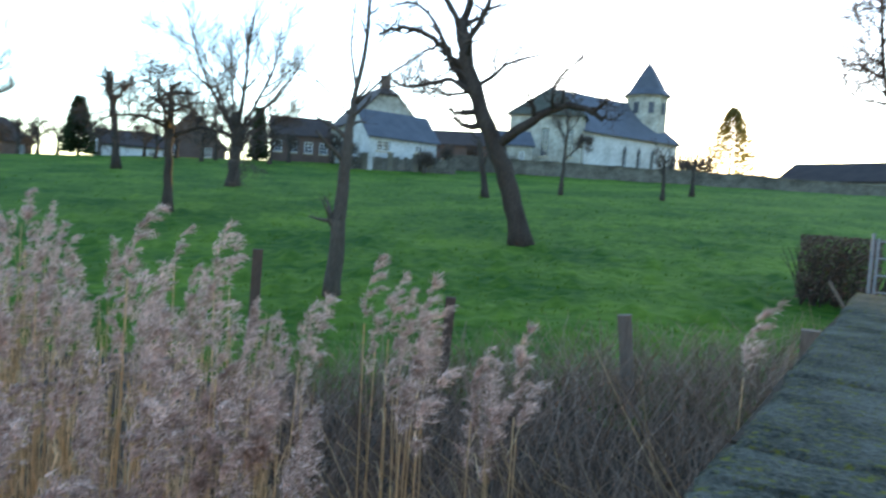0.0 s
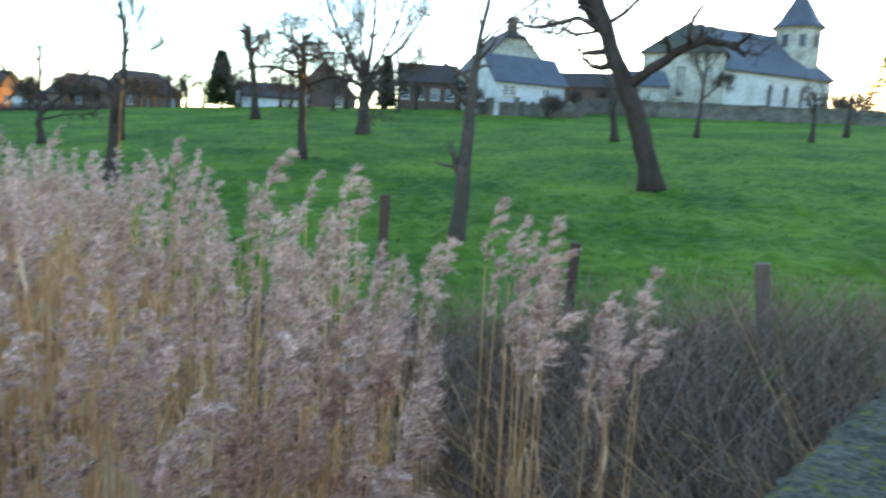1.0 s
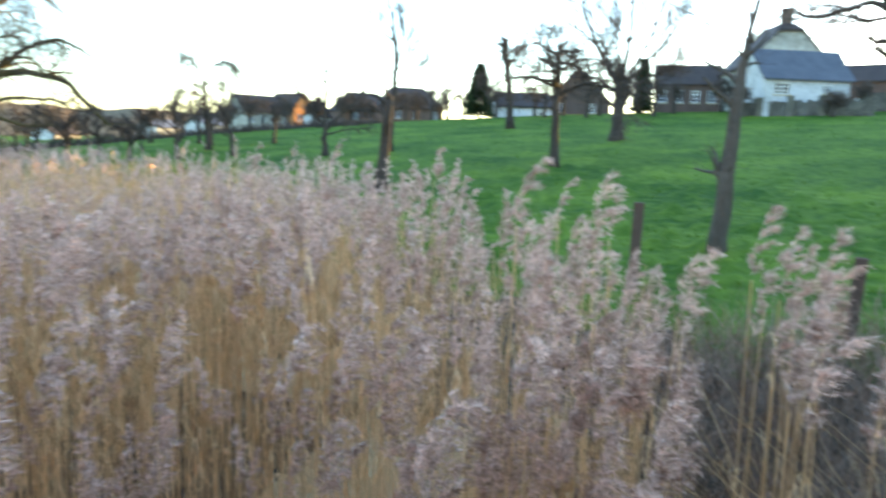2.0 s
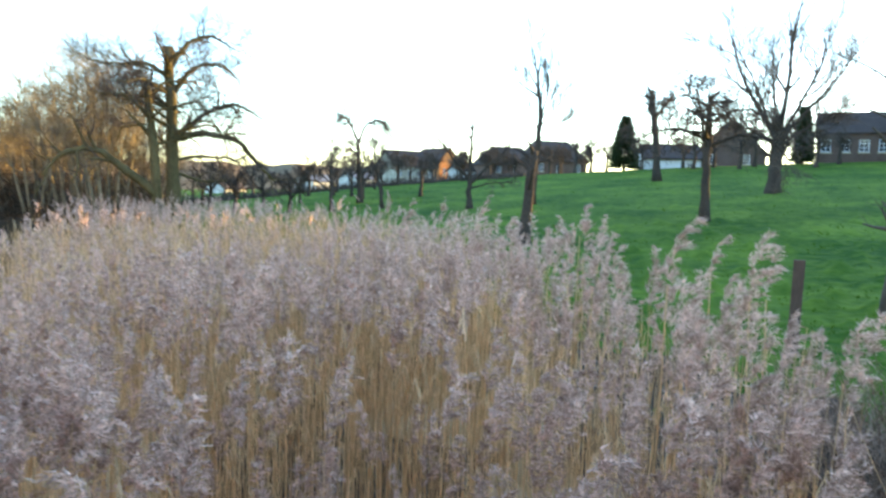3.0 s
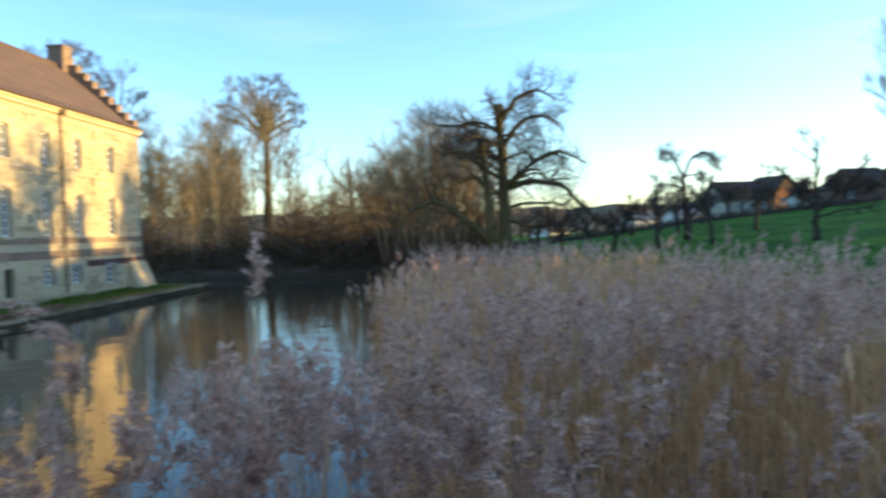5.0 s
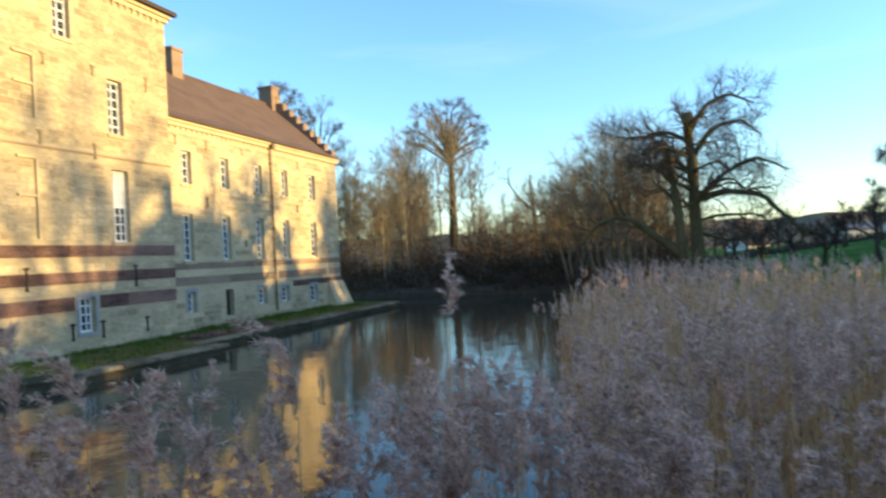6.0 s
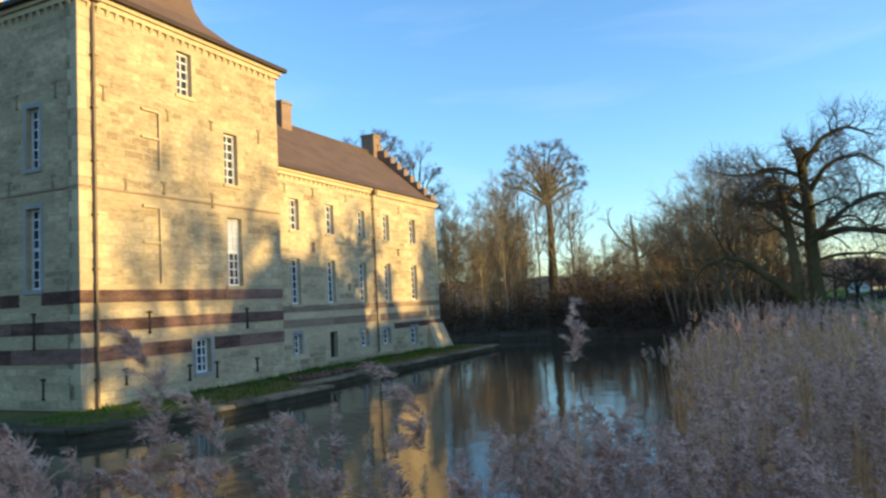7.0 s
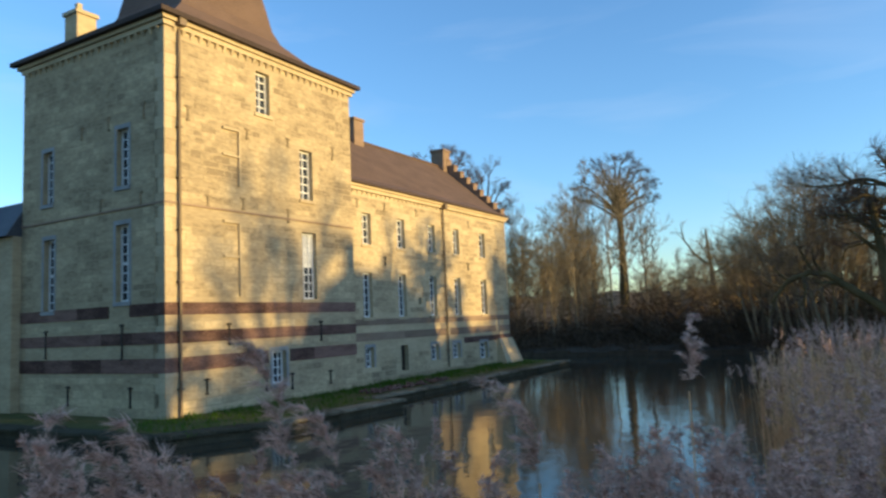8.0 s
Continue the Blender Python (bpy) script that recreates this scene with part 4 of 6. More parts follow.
def slab(L, seed):
    """A coping stone with a worn, uneven top and a chipped edge."""
    rn = random.Random(seed)
    bm = bmesh.new()
    bmesh.ops.create_grid(bm, x_segments=34, y_segments=18, size=0.5)
    for v in bm.verts:
        v.co.x, v.co.y = (v.co.x + 0.5) * (L - 0.012), v.co.y * 0.52 - 0.25
        e = min(v.co.x, L - 0.012 - v.co.x, v.co.y + 0.51, 0.01 - v.co.y)
        v.co.z = 1.05 + 0.005 * noise.noise((v.co.x * 5 + seed, v.co.y * 5, 0)) + 0.007 * noise.noise((v.co.x * 19 + seed, v.co.y * 19, 0)) - (0.018 if e < 0.01 else 0)
        if e < 0.01:
            v.co.y += rn.uniform(-0.008, 0.008)
    ret = bmesh.ops.extrude_face_region(bm, geom=bm.faces[:])
    for v in [g for g in ret["geom"] if isinstance(g, bmesh.types.BMVert)]:
        v.co.z = 0.933
    bmesh.ops.recalc_face_normals(bm, faces=bm.faces)
    me = bpy.data.meshes.new("coping_slab")
    bm.to_mesh(me)
    bm.free()
    me.materials.append(COAT)
    me.polygons.foreach_set("use_smooth", [True] * len(me.polygons))
    return me


x = -2.6
for i, L in enumerate((0.95, 1.0, 1.02, 0.33, 1.15, 1.05, 0.95, 1.0, 1.05, 1.0)):
    ob = new("coping_slab", slab(L, i))
    ob.parent = bridge
    ob.matrix_basis = pose(x, 0, 0.004 * (i % 3), 0.5 * ((i * 5) % 3 - 1), 0, 0)
    x += L
ledge = Shape()
x = 0.72
while x < 6.8:
    L = 0.55 + 0.5 * abs(noise.noise((x * 3, 1.0, 0)))
    ledge.box(x, x + L - 0.015, -0.08, 0.13 + 0.05 * noise.noise((x * 2, 5.0, 0)), 0.62, 0.86 + 0.03 * noise.noise((x * 4, 9.0, 0)))
    x += L
ledge.make("ledge", EARTH, bridge, "dark earthy stone ledge below the coping")
deck = Shape().box(-16, 26, -5.2, -0.425, -2.25, -1.65)
tagged(deck.make("road", ROAD, m=PARAPET), "narrow asphalt road over the bridge", "road", kind="structure")
verge = Shape().rings([[(5.3, -6, -3.2), (26, -6, -3.2), (26, 1.8, -3.2), (5.3, 1.8, -3.2)], [(5.3, -6, -2.3), (26, -6, -2.0), (26, 0.1, -2.0), (5.3, 0.1, -2.3)]])
tagged(verge.make("verge", EARTH, m=PARAPET), "rough earth verge beside the road", "ground", kind="structure")


def gate():
    x, y = spot(-39.7, 17.6)
    z = -1.85
    root = base_empty("gate", pose(x, y, z, 0, 0, -40), "grey metal field gate with thin post", "gate")
    s = Shape()
    s.tube([(0, 0, -0.3), (0, 0, 1.85)], [0.035, 0.035], 10, True)
    s.make("post", BLUESTONE, root, "thin grey metal gate post")
    for k in range(5):
        z1 = 0.25 + k * 0.36
        Shape().tube([(0.1, 0, z1), (3.2, 0.4, z1)], [0.022, 0.022], 6, True).make("rail", BLUESTONE, root)
    Shape().tube([(0.1, 0, 0.2), (0.1, 0, 1.75)], [0.03, 0.03], 8, True).make("stile", BLUESTONE, root)
    Shape().tube([(-0.15, 0, -0.2), (-0.75, 0, 0.75)], [0.045, 0.04], 6, True).make("strut", POST, root, "slanting wooden strut")
    return root


gate()

hedgerow = Shape()
rng = np.random.default_rng(19)
for i in range(2600):
    b = rng.uniform(26, 53)
    r = 86 - max(0, b - 40) * 0.8 + rng.normal(0, 0.8)
    x, y = spot(b, r)
    hedgerow.tube(wander_path(rng, (x, y, ground_at(x, y) - 0.1), (rng.normal(0, 0.4), rng.normal(0, 0.4), 1), rng.uniform(0.4, 1.2), 3, 0.3, 0), (0.05, 0.04, 0.03, 0.02), 3)
tagged(hedgerow.make("hedgerow", TWIG), "low dark hedgerow along the meadow's top", "hedge", kind="stuff")

# unseen barn added behind the camera: closes the castle's side, dims its left face
house("forecourt_barn", "long unseen brick barn added to dim the castle's left face", -160, 33, 46, 11, -2.8, 7.6, 14.2, RED_WALL, DARK_TILE, turn=146, windows=row_windows(-18, 18, 7, 2.0, 3.4, 1.0), category="barn")
rubble = Shape()
rnd = random.Random(4)
for i in range(70):
    x, y = rnd.uniform(8.5, 15.5), rnd.uniform(-2.95, -2.3)
    rubble.box(-0.12, 0.12, -0.06, 0.06, -0.03, 0.06, pose(x, y, -3.03 + rnd.uniform(0, 0.14), rnd.uniform(-20, 20), rnd.uniform(-20, 20), rnd.uniform(0, 180)))
tagged(rubble.make("brick_rubble", BRICK, m=CASTLE), "scattered red brick rubble on the berm", "rubble", kind="stuff")


# ---- bare trees ----
def side_direction(rng, d, angle):
    a = unit(np.cross(d, rng.normal(0, 1, 3)))
    return unit(d * math.cos(angle) + a * math.sin(angle))


def sprout(limbs, twigs, rng, path, radii, level, s):
    """Side branches along a path, down to the finest twigs."""
    if level > s["levels"]:
        return
    total = float(np.sum(np.linalg.norm(np.diff(path, axis=0), axis=1)))
    count = s["kids"][min(level - 1, len(s["kids"]) - 1)]
    count = max(2, int(count * rng.uniform(0.8, 1.2)))
    for i in range(count):
        u = s["from"] + (1 - s["from"]) * (i + rng.uniform(0, 1)) / count
        f = u * (len(path) - 1)
        k = min(int(f), len(path) - 2)
        p = path[k] + (path[k + 1] - path[k]) * (f - k)
        r = (radii[k] + (radii[k + 1] - radii[k]) * (f - k)) * rng.uniform(0.45, 0.75)
        d = side_direction(rng, unit(path[k + 1] - path[k]), math.radians(rng.uniform(*s["angle"])))
        d = unit(d + np.array((0, 0, s["rise"])))
        length = total * (s["ratio"] if level == 1 else s["again"]) * rng.uniform(0.55, 1.15) * (1.15 - 0.5 * u)
        length = max(s["least"] * (1.8, 1.3, 1.0, 0.8)[level - 1], min(length, s["most"]))
        n = 5 if level == 1 else 4
        q = wander_path(rng, p, d, length, n, s["wander"], s["lift"])
        tip = max(s["fine"], r * 0.25)
        rr = np.linspace(max(r, s["fine"] * 1.3), tip, len(q))
        if level == s["levels"] and level > 1:
            q = q[[0, 2, 4]]
            twigs.ribbon(q, np.linspace(1.0, 0.5, len(q)) * s["fine"], unit(np.cross(q[-1] - q[0], rng.normal(0, 1, 3))))
        else:
            if level > 1:
                q, rr = q[[0, 2, 4]], rr[[0, 2, 4]]
            (limbs if level <= 1 else twigs).tube(q, rr, 5 if level <= 1 else 3)
        sprout(limbs, twigs, rng, q, rr, level + 1, s)


def spec(**kw):
    s = dict(levels=3, kids=(9, 7, 5), angle=(30, 65), ratio=0.45, rise=0.15, lift=0.03, wander=0.16, least=0.3, most=4.0, fine=0.007, again=0.55)
    s["from"] = 0.3
    s.update(kw)
    return s


def tree(name, label, m, mains, s, seed, bark=BARK, twig=TWIG, group="orchard trees", category="tree", flare=1.5):
    """A bare tree from its main stems: each a list of (x, y, z) points and the radii at its ends."""
    rng = np.random.default_rng(seed)
    trunk, twigs = Shape(), Shape()
    limbs = trunk
    for i, (pts, ra, rb) in enumerate(mains):
        pts = np.array(pts, float)
        t = np.linspace(0, len(pts) - 1, 4 * (len(pts) - 1) + 1)
        path = np.stack([np.interp(t, np.arange(len(pts)), pts[:, k]) for k in range(3)], 1)
        for _ in range(2):
            path[1:-1] = 0.25 * path[:-2] + 0.5 * path[1:-1] + 0.25 * path[2:]
        path[1:-1] += rng.normal(0, 0.16 * min(ra, 0.15), path[1:-1].shape)
        radii = np.linspace(ra, rb, len(path)) * (1 + rng.normal(0, 0.05, len(path)))
        if i == 0:
            radii[0] *= flare
            radii[1] *= 1 + (flare - 1) * 0.35
            path[0][2] -= 0.25
        trunk.tube(path, radii, 10 if ra > 0.12 else 7, True)
        sprout(limbs, twigs, rng, path, radii, 1, dict(s, **({"from": s.get("trunk_from", 0.45)} if i == 0 else {})))
    root = base_empty(name, m, label, category, group)
    trunk.make("trunk", bark, root, smooth=True)
    if twigs.v:
        tagged(twigs.make("crown", twig, root), kind="stuff")
    return root


def at_ground(bearing, r, turn=0, size=1.0):
    x, y = spot(bearing, r)
    return pose(x, y, ground_at(x, y), 0, 0, bearing + turn) @ Matrix.Scale(size, 4)


tree("leaning_fruit_tree", "old leaning fruit tree with forked mossy limbs", at_ground(-15.1, 26), [
    ([(0, 0, 0), (-0.55, 0.1, 1.9), (-1.25, 0.1, 3.6), (-2.0, 0.15, 5.2), (-2.5, 0.2, 6.6), (-2.75, 0.2, 7.9)], 0.36, 0.25),
    ([(-1.2, 0.1, 3.5), (-0.5, -0.3, 4.05), (0.5, -0.5, 4.75), (1.3, -0.5, 5.05), (2.1, -0.4, 4.85), (2.5, -0.4, 4.55)], 0.20, 0.07),
    ([(0.7, -0.5, 4.85), (0.7, -0.6, 5.5), (0.9, -0.6, 6.0), (1.6, -0.5, 6.6)], 0.06, 0.025),
    ([(-2.2, 0.2, 5.6), (-2.9, 0.5, 6.2), (-3.3, 0.6, 7.1), (-4.2, 0.6, 7.6), (-5.2, 0.5, 7.7), (-5.8, 0.4, 7.4)], 0.17, 0.05),
    ([(-3.3, 0.6, 7.1), (-3.9, 0.3, 8.2), (-4.7, 0.2, 8.6), (-5.3, 0.1, 8.3)], 0.09, 0.03),
    ([(-2.7, 0.2, 7.6), (-3.2, -0.3, 8.5), (-4.0, -0.5, 9.3), (-4.9, -0.4, 9.5)], 0.14, 0.04),
    ([(-2.75, 0.2, 7.6), (-2.4, 0.3, 8.8), (-2.7, 0.6, 9.9), (-2.3, 0.6, 11.0)], 0.17, 0.05),
    ([(-2.6, 0.2, 7.0), (-1.9, -0.4, 8.0), (-1.5, -0.6, 9.2), (-0.8, -0.6, 10.0)], 0.13, 0.04),
    ([(-2.1, 0.1, 5.3), (-2.9, -0.3, 5.8), (-3.7, -0.4, 5.5), (-4.5, -0.4, 5.35), (-5.0, -0.4, 5.6)], 0.11, 0.04),
    ([(-2.15, 0.1, 5.4), (-3.1, 0.3, 5.25), (-4.0, 0.2, 5.6)], 0.07, 0.03),
    ([(-2.2, 0.1, 5.5), (-1.5, 0.3, 6.0), (-0.9, 0.4, 6.6), (0.2, 0.5, 6.9)], 0.10, 0.03)],
     spec(levels=3, again=0.65, least=0.45, kids=(8, 7, 6), ratio=0.28, wander=0.3, most=1.3, lift=0.04, fine=0.009), 4)
tree("slender_fruit_tree", "slender fruit tree with a broken stub", at_ground(-0.1, 16), [
    ([(0, 0, 0), (0.08, 0, 1.6), (0.16, 0.1, 3.2), (0.26, 0.1, 4.4)], 0.20, 0.08),
    ([(0.05, 0, 1.5), (-0.13, -0.05, 1.75)], 0.11, 0.09),
    ([(0.25, 0.1, 4.3), (0.45, 0, 5.4), (0.5, 0.1, 6.6), (0.4, 0.1, 7.6)], 0.065, 0.03),
    ([(0.3, 0.1, 4.6), (0.1, 0, 5.5), (0.2, 0.1, 6.8)], 0.04, 0.015),
    ([(0.22, 0.1, 4.0), (-0.5, 0.1, 4.7), (-1.3, 0, 5.1)], 0.03, 0.012),
    ([(0.25, 0.1, 4.2), (0.9, -0.2, 4.9), (1.9, -0.3, 5.6)], 0.03, 0.012)], spec(levels=2, kids=(6, 6, 4), ratio=0.34, most=1.0, fine=0.006, trunk_from=0.6), 9, PALE_BARK, flare=1.25)
horizontal = spec(levels=3, again=0.65, least=0.65, kids=(12, 8, 7), ratio=0.42, rise=-0.05, lift=-0.02, wander=0.2, most=2.6, angle=(55, 95), fine=0.010)
tree("spreading_fruit_tree", "fruit tree with level drooping branches", at_ground(12.3, 34.5), [
    ([(0, 0, 0), (-0.05, 0, 2.2), (0.0, 0.1, 4.6), (-0.05, 0.1, 5.6)], 0.22, 0.10),
    ([(0, 0.1, 5.0), (-0.6, 0.2, 5.5), (-1.3, 0.2, 5.7)], 0.08, 0.03),
    ([(0, 0.1, 3.6), (-1.1, 0.3, 4.2), (-2.4, 0.3, 4.1), (-3.1, 0.2, 3.6)], 0.09, 0.025),
    ([(0, 0.1, 3.3), (1.2, -0.4, 3.9), (2.6, -0.4, 3.6), (3.4, -0.3, 2.6)], 0.09, 0.025),
    ([(0, 0.1, 4.4), (1.0, 0, 5.0), (2.2, 0.1, 4.9)], 0.07, 0.02)], horizontal, 12)
vase = spec(levels=3, again=0.7, least=0.75, kids=(14, 9, 7), ratio=0.42, rise=0.28, lift=0.08, wander=0.12, most=3.0, angle=(28, 58), fine=0.009)
tree("vase_shaped_tree", "large vase-shaped bare tree with upright limbs", at_ground(7.7, 50), [
    ([(0, 0, 0), (0.05, 0, 2.0), (0.1, 0, 3.6)], 0.42, 0.34),
    ([(0.0, 0, 3.4), (-1.0, 0.2, 5.2), (-2.3, 0.3, 7.6), (-3.4, 0.3, 11.4)], 0.18, 0.04),
    ([(0.0, 0, 3.4), (-0.9, -0.4, 5.6), (-1.9, -0.6, 8.2), (-4.3, -0.5, 9.6)], 0.09, 0.025),
    ([(0.1, 0, 3.5), (-0.2, 0.3, 6.0), (-0.6, 0.4, 9.2)], 0.13, 0.03),
    ([(0.1, 0, 3.5), (0.5, 0, 6.0), (0.6, 0, 9.6), (1.0, 0.2, 12.0)], 0.17, 0.04),
    ([(0.2, 0, 3.5), (1.3, 0.3, 5.6), (2.3, 0.4, 8.0), (2.8, 0.4, 11.0)], 0.15, 0.035),
    ([(0.2, 0, 3.5), (1.6, -0.5, 5.0), (3.0, -0.6, 6.8), (4.2, -0.6, 8.6)], 0.13, 0.03),
    ([(0.2, 0, 3.2), (1.8, 0.5, 4.2), (3.6, 0.8, 4.9)], 0.09, 0.025),
    ([(0.0, 0, 3.2), (-1.8, -0.5, 4.2), (-3.4, -0.8, 4.6)], 0.09, 0.025)], vase, 21)
small_up = spec(levels=3, kids=(11, 9, 8), ratio=0.4, rise=0.3, lift=0.06, wander=0.15, most=2.2, fine=0.012)
tree("young_orchard_tree", "thin orchard tree below the churchyard wall", at_ground(-17.9, 54), [
    ([(0, 0, 0), (0.1, 0, 2.6), (0.2, 0, 4.6), (0.1, 0, 6.6)], 0.16, 0.04), ([(0.1, 0, 2.6), (1.0, 0.2, 3.6), (1.6, 0.2, 3.7)], 0.07, 0.02)], small_up, 31)
tree("young_orchard_tree", "thin orchard tree below the churchyard wall", at_ground(-27.7, 61), [
    ([(0, 0, 0), (0.0, 0, 2.0), (0.2, 0, 3.8)], 0.20, 0.05)], spec(levels=3, kids=(10, 6, 4), ratio=0.5, most=1.8, fine=0.012), 32)
tree("young_orchard_tree", "short twiggy orchard tree on the slope", at_ground(-25.6, 54), [
    ([(0, 0, 0), (0.0, 0, 1.8), (-0.1, 0, 3.2)], 0.17, 0.05)], spec(levels=3, kids=(10, 6, 4), ratio=0.5, most=1.6, fine=0.012), 33)
tree("young_orchard_tree", "short leaning orchard trunk", at_ground(-12.0, 48), [
    ([(0, 0, 0), (-0.3, 0, 2.0), (-0.7, 0, 4.0)], 0.24, 0.14)], spec(levels=2, kids=(5, 4), ratio=0.3, most=1.6, fine=0.012), 34)
tree("tall_ash", "tall thin tree with upright twigs", at_ground(25.4, 47), [
    ([(0, 0, 0), (0.25, 0, 3.2), (0.45, 0, 6.0), (0.1, 0, 8.4), (-0.2, 0, 10.0)], 0.25, 0.03),
    ([(0.45, 0, 5.6), (0.9, 0.2, 7.4), (0.7, 0.2, 9.0)], 0.08, 0.02), ([(0.4, 0, 5.0), (1.3, 0.1, 6.2), (2.2, 0, 7.0)], 0.06, 0.02), ([(0.4, 0, 5.2), (1.1, 0.3, 7.0), (1.7, 0.3, 8.8)], 0.06, 0.015),
    ([(0.35, 0, 4.6), (-0.3, -0.2, 6.4), (-0.7, -0.2, 8.4)], 0.05, 0.015), ([(0.4, 0, 4.2), (1.5, -0.3, 5.2), (2.4, -0.4, 5.6)], 0.05, 0.015)],
     spec(levels=3, kids=(11, 8, 6), ratio=0.4, rise=0.4, lift=0.1, most=2.2, angle=(25, 55), fine=0.008, trunk_from=0.5), 35)
tree("stub_tree", "dark leaning trunk at the meadow edge", at_ground(26.0, 27), [
    ([(0, 0, 0), (0.15, 0, 2.0), (0.3, 0, 3.6)], 0.24, 0.15)], spec(levels=2, kids=(8, 5), ratio=0.35, most=1.4, fine=0.008), 36)
tree("forked_fruit_tree", "small fruit tree with crossing branches", at_ground(30.3, 46), [
    ([(0, 0, 0), (-0.05, 0, 1.4), (0.0, 0, 2.6), (0.05, 0, 4.6), (0.0, 0, 5.8)], 0.20, 0.04),
    ([(0, 0, 1.8), (-0.8, 0.1, 2.7), (-1.6, 0.2, 3.9), (-2.2, 0.2, 4.6)], 0.10, 0.03),
    ([(0, 0, 1.6), (1.0, -0.2, 2.6), (1.9, -0.2, 3.5), (2.6, -0.2, 4.2)], 0.10, 0.03),
    ([(0, 0, 1.3), (1.3, 0.2, 1.7), (2.8, 0.2, 1.8)], 0.06, 0.02)], spec(levels=3, kids=(8, 6, 6), ratio=0.3, most=1.5, fine=0.011), 37)
tree("umbrella_fruit_tree", "fruit tree with flat umbrella crown", at_ground(39.0, 58), [
    ([(0, 0, 0), (-0.1, 0, 2.6), (-0.2, 0, 5.0)], 0.24, 0.12), ([(-0.2, 0, 4.8), (-0.9, 0, 6.4), (-1.6, 0, 7.0)], 0.12, 0.04),
    ([(-0.2, 0, 4.8), (0.4, 0.2, 6.4), (1.6, 0.3, 6.8), (2.6, 0.3, 5.8)], 0.12, 0.04)], spec(levels=3, kids=(12, 9, 8), ratio=0.35, rise=-0.1, lift=-0.04, most=1.8, fine=0.010), 38)
tree("small_fruit_tree", "small fruit tree with upright stem", at_ground(41.2, 50), [
    ([(0, 0, 0), (-0.1, 0, 2.0), (-0.1, 0, 4.2)], 0.16, 0.04), ([(-0.1, 0, 1.4), (-1.2, 0.2, 2.2), (-2.2, 0.2, 2.0)], 0.07, 0.02)], small_up, 39)
tree("small_fruit_tree", "small slanting fruit tree", at_ground(37.2, 50), [
    ([(0, 0, 0), (-0.3, 0, 2.0), (-0.7, 0, 3.9)], 0.13, 0.04)], small_up, 40)
for i, (b, r, h) in enumerate(((44.5, 52, 3.6), (46.5, 60, 3.8), (48.6, 56, 4.0), (34.2, 62, 4.0), (50.4, 62, 4.5), (43.0, 75, 4.6), (36.0, 85, 5.2), (33.0, 92, 5.5))):
    bushy_fruit = tree("small_fruit_tree", "small rounded fruit tree on the meadow", at_ground(b, r), [
        ([(0, 0, 0), (0.1, 0, h * 0.3), (0.0, 0, h * 0.6)], 0.17, 0.08)], spec(levels=3, kids=(11, 8, 7), ratio=0.6, most=2.2, fine=0.02, rise=0.1), 50 + i)
rnd = random.Random(31)
for i in range(26):
    copy_thing(bushy_fruit, at_ground(rnd.uniform(37, 56), rnd.uniform(62, 112), rnd.uniform(0, 360), rnd.uniform(0.6, 1.0)))
tree("pollarded_pole_tree", "tall pollarded trunk with tufts at its head", at_ground(15.8, 66), [
    ([(0, 0, 0), (-0.2, 0, 3.0), (-0.6, 0, 6.0), (-0.8, 0, 7.6)], 0.34, 0.22), ([(-0.5, 0, 5.4), (0.4, 0, 6.6), (0.9, 0, 7.2)], 0.14, 0.05)],
     spec(levels=3, kids=(18, 7, 5), ratio=0.22, most=1.5, fine=0.011, trunk_from=0.55), 60)
for i, (b, r, h) in enumerate(((20.8, 92, 5.6), (19.6, 94, 4.6), (6.2, 88, 7.0), (13.2, 84, 5.0), (9.0, 84, 5.0), (35.0, 118, 7.0), (28.3, 112, 6.0), (-10.8, 90, 4.0), (0.2, 86, 4.2), (-1.0, 75, 3.0), (-8.6, 80, 3.4), (-7.0, 75.5, 2.0), (3.6, 84, 4.4), (5.0, 80, 5.0), (10.0, 80, 5.2), (14.0, 86, 4.6), (24.0, 98, 5.0), (27.2, 104, 5.4), (-13.0, 84, 4.2), (22.0, 88, 4.6), (17.0, 86, 4.4), (11.8, 86, 5.0), (29.0, 90, 4.4), (25.0, 92, 5.0), (31.0, 100, 5.0))):
    garden_tree = tree("garden_tree", "rounded bare garden tree among the houses", at_ground(b, r), [
        ([(0, 0, 0), (0.1, 0, h * 0.3), (0.0, 0, h * 0.55)], 0.2, 0.10)], spec(levels=3, again=0.6, least=0.5, kids=(12, 8, 7), ratio=0.6, most=2.8, fine=0.02, rise=0.1, wander=0.2), 70 + i, group="garden trees")

rnd = random.Random(57)
for i in range(16):
    copy_thing(garden_tree, at_ground(rnd.uniform(20.5, 38), rnd.uniform(92, 112), rnd.uniform(0, 360), rnd.uniform(0.7, 1.15)))


